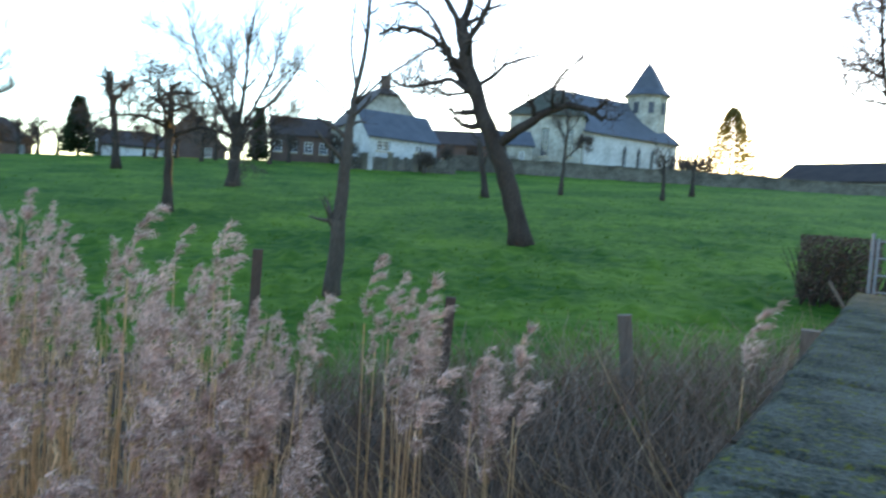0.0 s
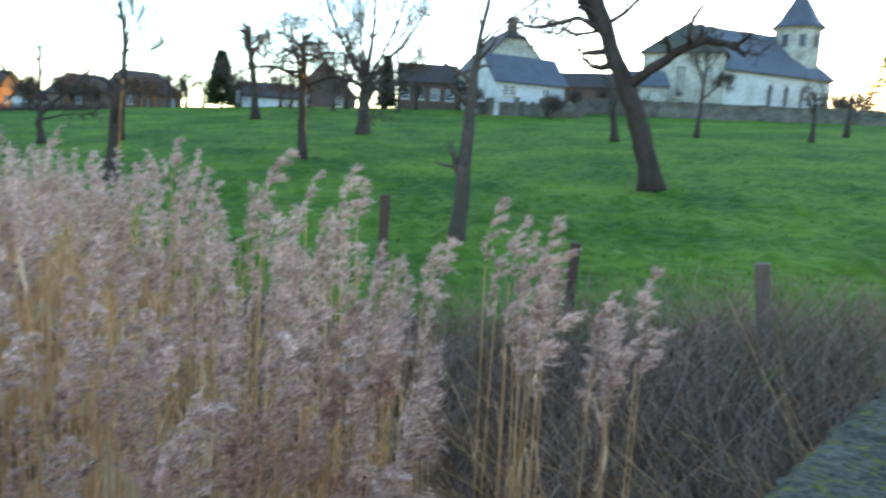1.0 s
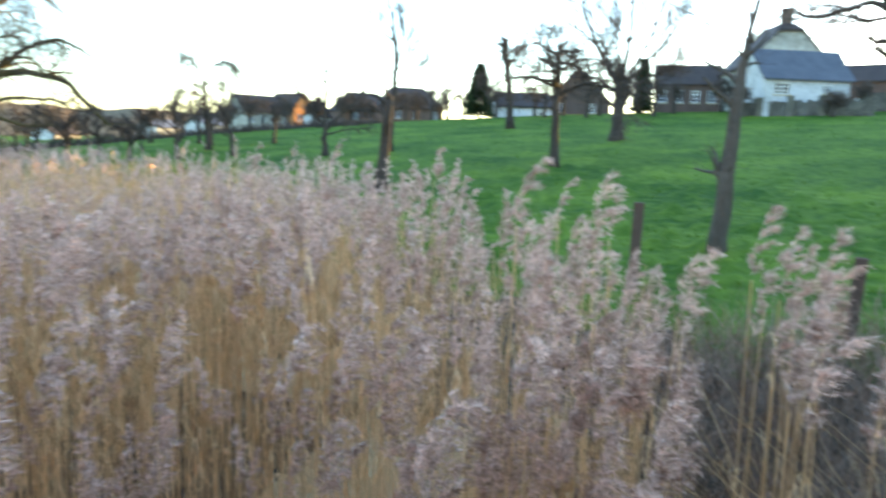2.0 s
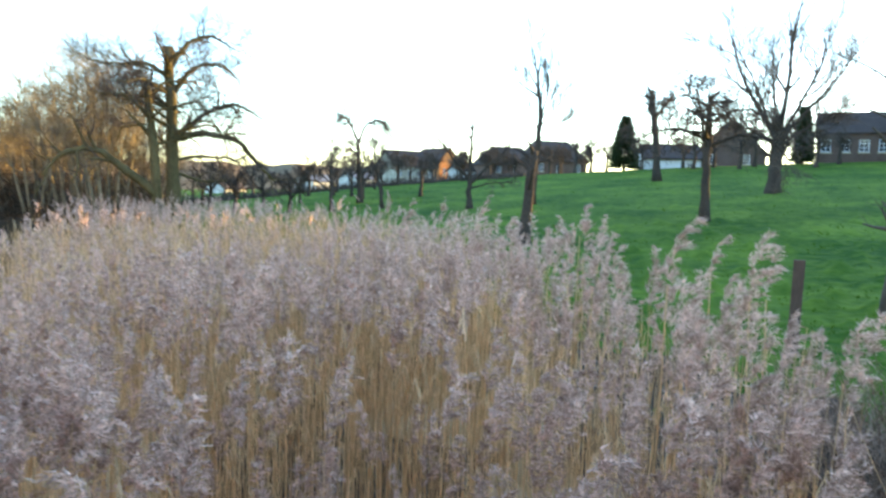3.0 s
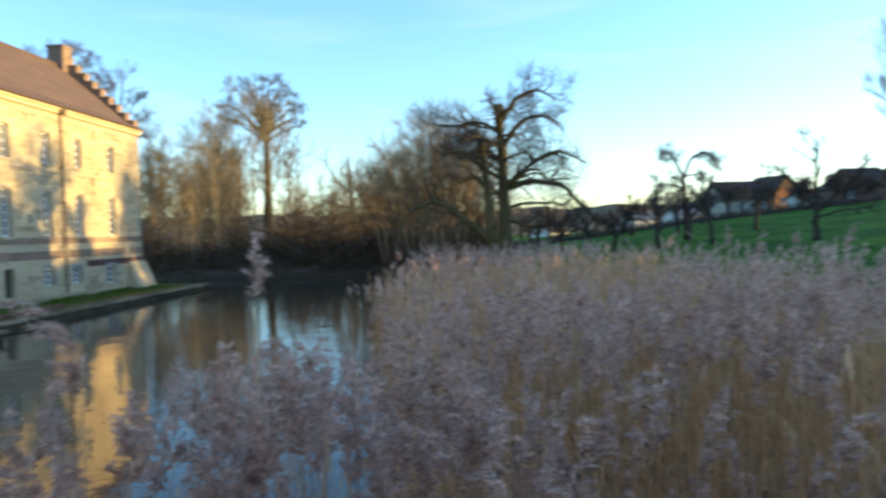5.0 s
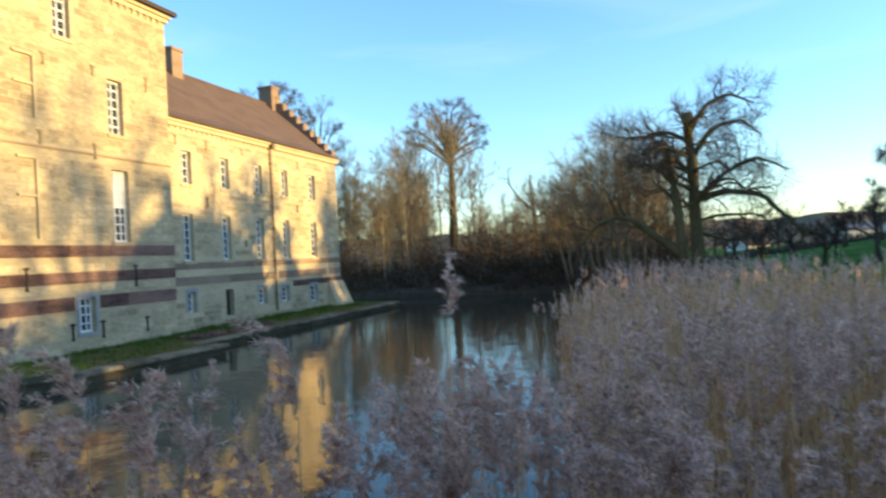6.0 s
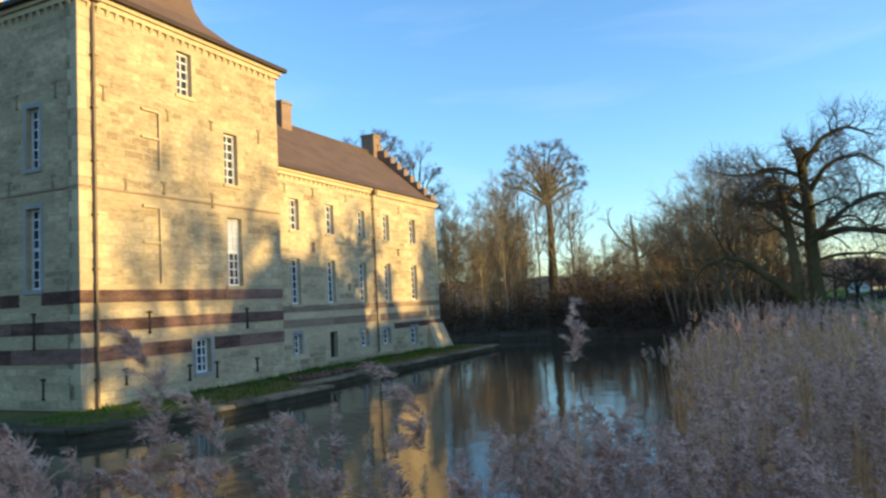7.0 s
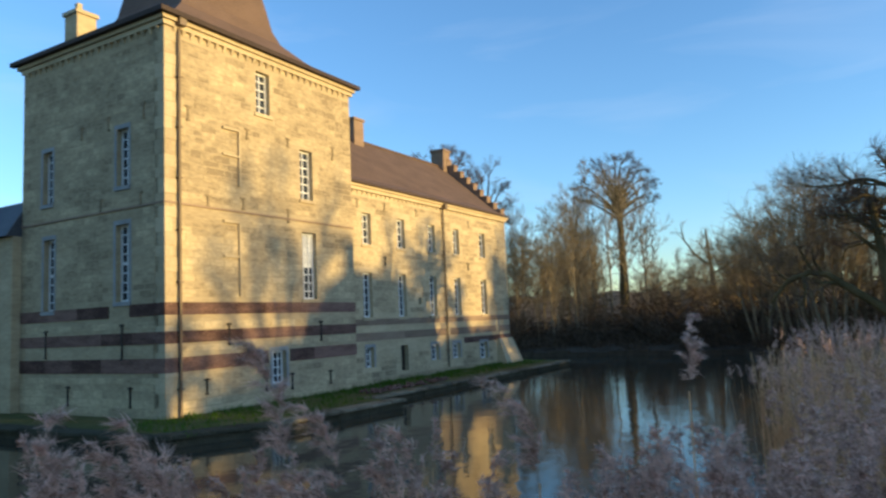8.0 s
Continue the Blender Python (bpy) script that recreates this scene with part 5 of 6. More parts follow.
def conifer(name, label, m, h, w, seed, mat=NEEDLE, gap=0.0):
    rng = np.random.default_rng(seed)
    root = base_empty(name, m, label, "tree", "conifers")
    Shape().tube([(0, 0, -0.2), (0.05, 0, h * 0.5), (0, 0, h * 0.97)], [0.2, 0.12, 0.02], 8).make("trunk", BARK, root)
    s = Shape()
    for _ in range(6500):
        u = rng.uniform(0.03, 1) ** 0.9
        rad = w * (1 - u) ** 0.75 * rng.uniform(0.7, 1.0) * (1 - gap * rng.uniform(0, 1))
        a = rng.uniform(0, 2 * np.pi)
        k = rng.uniform(0.05, 1.0) ** 0.7
        p = np.array((math.cos(a) * rad * k, math.sin(a) * rad * k, h * u))
        d = unit(np.array((math.cos(a), math.sin(a), rng.uniform(-0.3, 0.7))))
        q = unit(rng.normal(0, 1, 3)) * rng.uniform(0.07, 0.16)
        s.add([p - q, p + q, p + d * rng.uniform(0.3, 0.7)], [(0, 1, 2)])
    s.make("foliage", mat, root)
    return root


conifer("conifer", "dark pointed conifer beside the houses", at_ground(18.3, 90), 6.4, 2.2, 80)
# the gold of the low sun behind this conifer is put into its needle colour
conifer("sunlit_conifer", "loose conifer lit from behind by the low sun", at_ground(-30.2, 104), 11.3, 8.4, 81, material("backlit_gold_needles", (0.14, 0.115, 0.035), (0.36, 0.28, 0.09), 1, 0.9, 0, island=0.4, through_light=0.6), 0.45)
conifer("garden_conifer", "small dark conifer by the cottage", at_ground(5.9, 86), 6.0, 1.6, 82, gap=0.5)

# great old pollards at the end of the reed bed
def gnarled(seed, n, z0, z1, lengths, r0, lean):
    """Crooked level limbs round a pollard's trunk, the low ones longest and drooping at the tip."""
    rg = np.random.default_rng(seed)
    limbs = []
    for i in range(n):
        f = (i + rg.uniform(0, 1)) / n
        z, a = z0 + (z1 - z0) * f, i * 2.4 + rg.uniform(-0.5, 0.5)
        L = (lengths[0] + (lengths[1] - lengths[0]) * f) * rg.uniform(0.75, 1.2)
        c, s, x = math.cos(a), math.sin(a), lean * z
        up = rg.uniform(0.02, 0.32)
        limbs.append(([(x, 0, z), (x + 0.3 * L * c, 0.3 * L * s, z + up * L * 0.6), (x + 0.62 * L * c, 0.62 * L * s, z + up * L + rg.uniform(-0.2, 0.3)),
                       (x + 0.85 * L * c, 0.85 * L * s, z + up * L - 0.05 * L), (x + L * c, L * s, z + up * L - rg.uniform(0.05, 0.35) * L)], r0 * (1 - 0.45 * f), 0.025))
    return limbs


great = spec(levels=3, again=0.7, least=0.65, kids=(8, 8, 7), ratio=0.36, wander=0.26, most=2.4, lift=0.04, fine=0.008, rise=0.1, trunk_from=0.5)
tree("old_pollard", "great old pollard tree with drooping limbs", at_ground(53.0, 41.5), [
    ([(0, 0, 0), (-0.1, 0, 3.2), (-0.1, 0, 6.4), (-0.25, 0, 10.0)], 0.40, 0.26),
    ([(-0.1, 0, 9.0), (0.7, 0.2, 10.4), (2.0, 0.3, 10.9), (3.2, 0.3, 10.2)], 0.16, 0.04),
    ([(0.0, 0, 7.6), (1.0, -0.4, 9.0), (2.4, -0.5, 9.3), (3.4, -0.4, 8.4)], 0.15, 0.04),
    ([(0.1, 0, 5.2), (1.6, 0.3, 5.6), (3.4, 0.4, 5.3), (4.6, 0.3, 3.8), (5.4, 0.3, 3.0)], 0.22, 0.05),
    ([(0.2, 0, 5.4), (1.6, -0.6, 6.6), (3.2, -0.8, 7.2), (4.6, -0.7, 6.4)], 0.15, 0.04),
    ([(-0.2, 0, 8.4), (-1.4, 0.4, 9.2), (-3.0, 0.4, 8.9), (-4.2, 0.3, 9.1)], 0.14, 0.04),
    ([(-0.2, 0, 6.6), (-1.5, -0.3, 7.4), (-2.8, -0.3, 7.0)], 0.12, 0.04),
    ([(0, 0, 3.4), (1.4, 0.3, 2.9), (2.8, 0.4, 3.0)], 0.10, 0.03)] + gnarled(5, 12, 3.6, 9.9, (4.2, 2.4), 0.12, -0.02), great, 90, MOSSY_BARK, group="pollards")
tree("old_pollard", "second pollard trunk with an arching low limb", at_ground(54.1, 40.5), [
    ([(0, 0, 0), (-0.1, 0, 3.0), (-0.35, 0, 6.0), (-0.55, 0, 8.0)], 0.28, 0.17),
    ([(-0.1, 0, 2.2), (-1.5, 0.2, 3.4), (-3.1, 0.3, 4.6), (-4.6, 0.3, 4.2), (-5.4, 0.2, 3.0)], 0.26, 0.07),
    ([(-0.4, 0, 6.2), (-1.5, -0.2, 7.3), (-2.7, -0.3, 7.2)], 0.12, 0.04),
    ([(-0.5, 0, 7.2), (0.5, 0.3, 8.2), (1.2, 0.3, 8.1)], 0.11, 0.04)] + gnarled(6, 4, 4.2, 7.9, (3.0, 2.2), 0.09, -0.06), dict(great, kids=(6, 6, 5)), 91, MOSSY_BARK, group="pollards")
bushy = spec(levels=3, again=0.65, least=0.75, kids=(11, 8, 7), ratio=0.4, wander=0.18, most=2.8, lift=0.03, rise=0.25, fine=0.009)
for i, (b, r, h) in enumerate(((57.4, 50, 9.6), (59.8, 54, 9.6), (62.0, 60, 8.4), (56.0, 55, 9.4), (60.8, 62, 9.0), (55.0, 52, 7.0), (58.6, 57, 10.0), (63.4, 66, 8.0), (58.2, 51, 8.8))):
    tree("willow_shrub", "dense tan willow thicket on the bank", at_ground(b, r), [
        ([(k * 0.3, 0, 0), (k * 0.7, 0.1 * k, h * 0.45), (k * 1.1, 0.3 * k, h * (1.06 - 0.06 * k * k))], 0.12, 0.03) for k in (-2, -1, 0, 1, 2)], bushy, 100 + i, WILLOW, WILLOW, group="willow thicket", category="shrub")

# the wood behind the moat: a few grown stems, repeated with other turns and sizes
pole_spec = spec(levels=3, kids=(26, 10, 8), ratio=0.30, rise=0.35, lift=0.04, wander=0.15, most=3.4, angle=(30, 65), fine=0.012, trunk_from=0.35)
poles = []
for i in range(4):
    h = 14 + i
    poles.append(tree("wood_tree", "thin bare tree in the wood behind the moat", at_ground(70 + i * 1.3, 72 + 3 * i), [
        ([(0, 0, 0), (0.2, 0.1, h * 0.4), (0.0, 0.2, h * 0.7), (0.1, 0.1, h)], 0.13, 0.03)], pole_spec, 120 + i, WILLOW, WILLOW, group="wood behind the moat"))
rnd = random.Random(8)
for i in range(120):
    b = rnd.uniform(60, 88)
    if 69.8 < b < 73.0:
        b += 4.2
    r = rnd.uniform(69, 112) if b < 80 else rnd.uniform(84, 112)
    copy_thing(poles[i % 4], at_ground(b, r, rnd.uniform(0, 360), rnd.uniform(0.5, 0.86) * (1.0 if b > 70 else 0.72)))
for i in range(70):
    b = rnd.uniform(60, 89)
    if 70.4 < b < 72.6:
        b -= 3.0
    copy_thing(poles[i % 4], at_ground(b, rnd.uniform(68, 96) if b < 80 else rnd.uniform(82, 100), rnd.uniform(0, 360), rnd.uniform(0.26, 0.5)))
crown = spec(levels=3, kids=(9, 8, 8), ratio=0.30, rise=0.04, lift=0.02, wander=0.14, most=2.2, angle=(22, 55), fine=0.0085, trunk_from=0.95)
crown["from"] = 0.6


def dome(seed, n, fork, spread, tall):
    """Limbs that fan from a clear stem to a broad domed crown."""
    rg = np.random.default_rng(seed)
    limbs = []
    for i in range(n):
        a, t = i * 2.4 + rg.uniform(-0.3, 0.3), math.sqrt((i + 0.5) / n) * 1.62
        ex, ey, ez = spread * math.sin(t) * math.cos(a), spread * math.sin(t) * math.sin(a), fork + tall * (0.22 + 0.66 * math.cos(t)) * rg.uniform(0.92, 1.05)
        z = fork + rg.uniform(-0.8, 1.0)
        limbs.append(([(0.2, 0, z), (0.35 * ex, 0.35 * ey, z + 0.5 * (ez - z)), (0.78 * ex, 0.78 * ey, z + 0.92 * (ez - z)), (ex, ey, ez)], 0.17, 0.03))
    return limbs


tree("tall_beech", "tall clear-stemmed beech with domed bare crown", at_ground(71.6, 88), [
    ([(0, 0, 0), (0.3, 0, 6), (0.4, 0, 11), (0.2, 0, 17.0)], 0.56, 0.34)] + dome(3, 22, 14.4, 4.6, 8.4), crown, 140, MOSSY_BARK, TWIG, group="tall beeches")
tree("tall_beech", "tall domed beech behind the castle", at_ground(85.2, 92), [
    ([(0, 0, 0), (0.2, 0, 8), (0.3, 0, 12), (0.2, 0, 19.6)], 0.55, 0.3)] + dome(4, 20, 17.6, 4.6, 8.4), crown, 141, BARK, TWIG, group="tall beeches")
tree("tall_beech", "slim upright beech behind the castle", at_ground(81.9, 90), [
    ([(0, 0, 0), (0.2, 0, 6), (0.2, 0, 9), (0.2, 0, 14.6)], 0.4, 0.26)] + dome(7, 15, 12.4, 3.0, 10.6), crown, 142, BARK, TWIG, group="tall beeches")
tree("gnarled_tree", "gnarled sunlit tree at the edge of the wood", at_ground(64.9, 92), [
    ([(0, 0, 0), (0.2, 0, 5), (-0.2, 0, 9), (-0.4, 0, 12.6)], 0.40, 0.10), ([(0, 0, 8), (-1.8, 0, 9.6), (-3.0, 0, 11.4), (-3.2, 0, 13.5)], 0.16, 0.04),
    ([(0, 0, 7), (2.2, 0, 8.6), (4.0, 0, 8.2)], 0.15, 0.04), ([(0, 0, 6), (-3, 0, 7), (-5.2, 0, 6.2)], 0.14, 0.04)], spec(levels=3, kids=(5, 4, 3), ratio=0.25, most=2.4, fine=0.016), 143, MOSSY_BARK, WILLOW, group="tall beeches")
# undergrowth below the wood: dark tangled bushes of uneven height
under = Shape()
rng = np.random.default_rng(44)
for i in range(820):
    b = rng.uniform(54.5, 90)
    r = rng.uniform(57, 86) if b > 62 else rng.uniform(50, 75)
    x, y = spot(b, r)
    shore = float(moat_inside(np.array([x]), np.array([y]))[0])
    if shore > -0.2:
        continue
    z = ground_at(x, y)
    tall = 1.2 + 6.5 * max(0.0, 0.28 + noise.noise((b * 0.5, r * 0.05, 7.0)) + 0.4 * noise.noise((b * 1.7, r * 0.1, 2.0))) + rng.uniform(0, 1.2)
    if shore > -3:
        tall = rng.uniform(0.6, 2.0)
    for _ in range(11):
        d = (rng.normal(0, 0.55), rng.normal(0, 0.55), 1)
        h = tall * rng.uniform(0.5, 1.0)
        q = wander_path(rng, (x + rng.normal(0, 0.5), y + rng.normal(0, 0.5), z - 0.1), d, h, 4, 0.26, -0.06)
        under.ribbon(q, np.linspace(0.035, 0.012, 5), unit(np.cross(q[-1] - q[0], rng.normal(0, 1, 3))))
        for _ in range(6):
            k = rng.integers(1, 5)
            w = wander_path(rng, q[k], (rng.normal(0, 1), rng.normal(0, 1), 0.25), h * rng.uniform(0.2, 0.45), 3, 0.4, -0.05)
            under.ribbon(w, (0.024, 0.020, 0.015, 0.010), unit(np.cross(w[-1] - w[0], rng.normal(0, 1, 3))))
tagged(under.make("undergrowth", THICKET), "tangled dark brown undergrowth along the far bank", "undergrowth", kind="stuff")
bank = Shape()
rnd = random.Random(2)
for (ax, ay), (bx, by) in zip(MOAT[5:9], MOAT[6:10]):
    L = math.hypot(bx - ax, by - ay)
    yaw = math.degrees(math.atan2(by - ay, bx - ax))
    n = int(L / 1.6)
    for i in range(n):
        f = i / n
        bank.box(0, L / n - 0.05, -0.25 + rnd.uniform(-0.05, 0.05), 0.3, -4.4, -2.98 + rnd.uniform(-0.12, 0.06), pose(ax + (bx - ax) * f, ay + (by - ay) * f, 0, 0, 0, yaw))
tagged(bank.make("far_bank_wall", EARTH), "low stone revetment of the far bank", "wall", kind="structure")
for i, (b, r, h) in enumerate(((-27.3, 96, 4.6), (-28.3, 97, 4.2), (-26.6, 95, 3.6), (-32.0, 98, 2.4))):
    tree("churchyard_bush", "round twiggy bush behind the churchyard wall", at_ground(b, r), [
        ([(k * 0.3, 0, 0), (k * 0.7, 0.1 * k, h * 0.4), (k * 1.0, 0.2 * k, h * 0.7)], 0.10, 0.04) for k in (-1, 0, 1)], spec(levels=3, kids=(12, 8, 6), ratio=0.6, fine=0.02, most=1.6), 160 + i, group="bushes", category="shrub")
# bare bush reaching in beside the gate
tree("roadside_tree", "twiggy brown tree beside the road", at_ground(-41.2, 22), [
    ([(0, 0, 0), (0.2, 0, 3.5), (0.3, 0, 8.0)], 0.2, 0.05), ([(0.1, 0, 3), (-0.8, 0.3, 6), (-1.0, 0.3, 9)], 0.1, 0.03), ([(0.2, 0, 4), (1.2, 0, 7), (1.6, 0, 9.5)], 0.1, 0.03)],
     spec(levels=3, kids=(20, 12, 9), ratio=0.3, rise=0.2, lift=0.0, wander=0.2, most=1.7, fine=0.012, trunk_from=0.3), 150, BARK, RUST_LEAF, group="roadside")


# ---- reeds ----
def plume(rng, strands, length=0.36):
    """A nodding seed head: tufted branchlets droop to one side of a bowed axis; its foot lies at the origin."""
    n = 14
    u = np.linspace(0, 1, n)
    turn = rng.uniform(0.15, 1.15) * u ** 1.7
    step = length / (n - 1)
    axis = np.stack([np.cumsum(np.sin(turn)) * step, 0.04 * length * np.sin(u * 4), np.cumsum(np.cos(turn)) * step], 1)
    tangent = np.stack([np.sin(turn), 0 * u, np.cos(turn)], 1)
    k = 22
    tb = np.sort(rng.uniform(0.0, 1.0, k))
    root = np.stack([np.interp(tb, u, axis[:, c]) for c in range(3)], 1)
    along = np.stack([np.interp(tb, u, tangent[:, c]) for c in range(3)], 1)
    az = rng.normal(0, 1.5, k)
    out = along * 0.9 + np.stack([0.42 * np.cos(az) + 0.08, 0.42 * np.sin(az), 0 * az], 1)
    size = length * (0.09 + 0.30 * (1 - tb) ** 0.8 * np.minimum(1, 0.4 + tb * 3)) * rng.uniform(0.7, 1.2, k)
    fall = rng.uniform(0.35, 0.95, k)
    branch = rng.choice(k, strands, p=size / size.sum())
    t = rng.uniform(0.05, 1, strands)
    L, o = size[branch], out[branch]
    droop = np.stack([0.28 * fall[branch], 0 * t, -0.62 * fall[branch]], 1)
    p = root[branch] + o * (L * t)[:, None] + droop * (L * t * t)[:, None]
    d = o + 2 * droop * t[:, None]
    d /= np.linalg.norm(d, axis=1)[:, None] + 1e-9
    d = d + rng.normal(0, 0.42, (strands, 3))
    d /= np.linalg.norm(d, axis=1)[:, None]
    p = p + rng.normal(0, 0.006, (strands, 3))
    tip = p + d * (rng.uniform(0.016, 0.042, strands) * length / 0.36)[:, None]
    w = np.cross(d, rng.normal(0, 1, (strands, 3)))
    w *= (rng.uniform(0.0022, 0.0042, strands) * math.sqrt(420 / strands))[:, None] / (np.linalg.norm(w, axis=1)[:, None] + 1e-9)
    v = np.stack([p - w, p + w, tip], 1).reshape(-1, 3)
    return v, np.arange(len(v)).reshape(-1, 3)


def stalk(rng, height, r=0.0042):
    """A thin cane with a few long dry leaves; its foot lies at the origin."""
    v, f = [], []
    lean = rng.normal(0, 0.085, 2)
    for z in np.linspace(0, 1, 4):
        for k in range(3):
            a = k * 2.094
            v.append((lean[0] * z * z * height + r * (1.2 - 0.7 * z) * math.cos(a), lean[1] * z * z * height + r * (1.2 - 0.7 * z) * math.sin(a), height * z))
    for i in range(3):
        for k in range(3):
            a, b = i * 3 + k, i * 3 + (k + 1) % 3
            f += [(a, b, b + 3), (a, b + 3, a + 3)]
    for _ in range(4):
        z = rng.uniform(0.25, 0.95)
        a = rng.uniform(0, 2 * np.pi)
        d = np.array((math.cos(a), math.sin(a), 0))
        L = rng.uniform(0.10, 0.22)
        p = np.array((lean[0] * z * z * height, lean[1] * z * z * height, height * z))
        s = np.cross(d, (0, 0, 1)) * rng.uniform(0.0028, 0.0052)
        q1, q2 = p + d * L * 0.4 + np.array((0, 0, L * 0.4)), p + d * L * 0.85 + np.array((0, 0, L * rng.uniform(-0.2, 0.45)))
        k = len(v)
        v += [p - s, p + s, q1 - s, q1 + s, q2]
        f += [(k, k + 1, k + 3), (k, k + 3, k + 2), (k + 2, k + 3, k + 4)]
    return np.array(v), np.array(f), np.array((lean[0] * height, lean[1] * height, height))


def scatter(name, templates, places, mat, parent):
    """One mesh from many placed copies: places are (template, x, y, z, yaw, wide, tall)."""
    vs, fs, base = [], [], 0
    for k, x, y, z, yaw, wide, tall in places:
        v, f = templates[k][:2]
        c, s = math.cos(yaw), math.sin(yaw)
        vs.append(np.stack([x + wide * (v[:, 0] * c - v[:, 1] * s), y + wide * (v[:, 0] * s + v[:, 1] * c), z + tall * v[:, 2]], 1))
        fs.append(f + base)
        base += len(v)
    me = bpy.data.meshes.new(name)
    me.from_pydata(np.concatenate(vs), [], np.concatenate(fs).tolist())
    me.materials.append(mat)
    ob = new(name, me)
    ob.parent = parent
    return tagged(ob, kind="stuff")


def in_polygon(poly, x, y):
    inside = False
    for (ax, ay), (bx, by) in zip(poly, poly[1:] + poly[:1]):
        if (ay > y) != (by > y) and x < (bx - ax) * (y - ay) / (by - ay) + ax:
            inside = not inside
    return inside


REED_BED = [(-0.62, 3.2), (-0.10, 4.1), (-0.32, 5.4), (-1.1, 6.0), (-1.95, 6.4), (-3.4, 8.2), (-5.5, 11.2), (-8.9, 14.6), (-16, 19.0), (-26, 24.0), (-33, 25.5), (-31, 18.0), (-21, 11.0),
            (-13.8, 6.4), (-9, 4.4), (-6.4, 2.9), (-4.7, 2.2), (-3.9, 2.7), (-3.0, 3.5), (-2.0, 4.0), (-1.3, 3.3)]
FORE_BED = [(-3.2, 1.2), (-4.4, 1.2), (-4.6, -0.6), (-4.4, -2.8), (-3.6, -4.8), (-2.6, -4.8), (-2.7, -2.4), (-2.9, -0.2)]
WIND = radians(-20)
rng = np.random.default_rng(77)
near_plumes = [plume(rng, 480) for _ in range(12)]
far_plumes = [plume(rng, 110) for _ in range(8)]
canes = [stalk(rng, 1.0) for _ in range(10)]
reed_bed = base_empty("reed_bed", pose(0, 0, 0), "dense bed of dry reeds with feathery plumes", "reeds", kind="stuff")
plume_spots, far_spots, cane_spots = [], [], []


def plant(x, y, top):
    r = math.hypot(x, y)
    k = int(rng.integers(0, 10))
    foot = max(ground_at(x, y), -3.75)
    size = rng.uniform(0.75, 1.5)
    h = top - 0.345 * size - foot
    yaw = rng.uniform(0, 2 * np.pi)
    cane_spots.append((k, x, y, foot, yaw, 1.0 if r < 12 else 1.6, h))
    lean = canes[k][2]
    c, s = math.cos(yaw), math.sin(yaw)
    px, py = x + lean[0] * c - lean[1] * s, y + lean[0] * s + lean[1] * c
    if r < 11:
        plume_spots.append((int(rng.integers(0, 12)), px, py, top - 0.345 * size, WIND + rng.normal(0, 0.8), size, size))
    else:
        far_spots.append((int(rng.integers(0, 8)), px, py, top - 0.345 * size, WIND + rng.normal(0, 0.8), size * 1.1, size))


count = 0
while count < 2350:
    u = rng.uniform()
    x, y = rng.uniform(-33, 0.6), rng.uniform(0.4, 26)
    if not in_polygon(REED_BED, x, y):
        continue
    r = math.hypot(x, y)
    if rng.uniform() > min(1.0, 9.0 / r):
        continue
    bearing = math.degrees(math.atan2(-x, y))
    top = -0.70 - 0.42 * float(smooth(33, 46, bearing)) * float(smooth(5, 11, r)) + 0.30 * float(smooth(17, 24, r)) - 0.20 * float(smooth(16, -4, bearing))
    top += rng.normal(0, 0.17) + (0.28 if rng.uniform() < 0.12 else 0) - rng.exponential(0.11)
    if r > 4.5:
        x, y = x + rng.normal(0, 0.2), y + rng.normal(0, 0.2)
    plant(x, y, top)
    count += 1
count = 0
while count < 215:
    x, y = rng.uniform(-4.7, -2.2), rng.uniform(-4.8, 1.6)
    if not in_polygon(FORE_BED, x, y):
        continue
    plant(x, y, -0.70 + rng.normal(0, 0.17) - rng.exponential(0.14))
    count += 1
count = 0
while count < 160:
    b = rng.uniform(1, 66)
    r = rng.uniform(2.5, 4.0) if b < 24 else rng.uniform(3.0, 4.8)
    if b > 24 and rng.uniform() < 0.5:
        continue
    plant(*spot(b, r), rng.uniform(-1.7, -0.78))
    count += 1
for i in range(42):
    b = rng.uniform(55, 70)
    plant(*spot(b, rng.uniform(3.6, 6.2)), rng.uniform(-1.5, -0.85))
for i in range(13):
    plant(*spot(rng.uniform(57, 73), rng.uniform(2.5, 3.7)), rng.uniform(-1.15, -0.8))
for i in range(105):
    plant(*spot(rng.uniform(60, 84), rng.uniform(3.4, 5.4)), rng.uniform(-1.1, -0.66))
for i in range(7):
    plant(*spot(rng.uniform(-7, -2.5), rng.uniform(3.8, 4.5)), rng.uniform(-0.9, -0.48))
for i in range(5):
    plant(*spot(rng.uniform(-13, -9), rng.uniform(3.3, 3.9)), rng.uniform(-1.1, -0.72))
# extra bare canes thicken the bed
for i in range(13000):
    x, y = rng.uniform(-17, 0.2), rng.uniform(1.6, 18)
    if in_polygon(REED_BED, x, y):
        foot = max(ground_at(x, y), -3.75)
        cane_spots.append((int(rng.integers(0, 10)), x, y, foot, rng.uniform(0, 6.28), 1.0, rng.uniform(-1.6, -0.8) - foot))
litter = Shape()
outline = subdivided(REED_BED, 1.0)
litter.add([(x, y, max(ground_at(x, y) + 0.05, -3.37)) for x, y in outline], [tuple(range(len(outline)))])
tagged(litter.make("reed_litter", LITTER), "mat of fallen straw below the reeds", "litter", kind="stuff")
scatter("plumes", near_plumes, plume_spots, PLUME, reed_bed)
scatter("distant_plumes", far_plumes, far_spots, PLUME, reed_bed)
scatter("canes", canes, cane_spots, STALK, reed_bed)


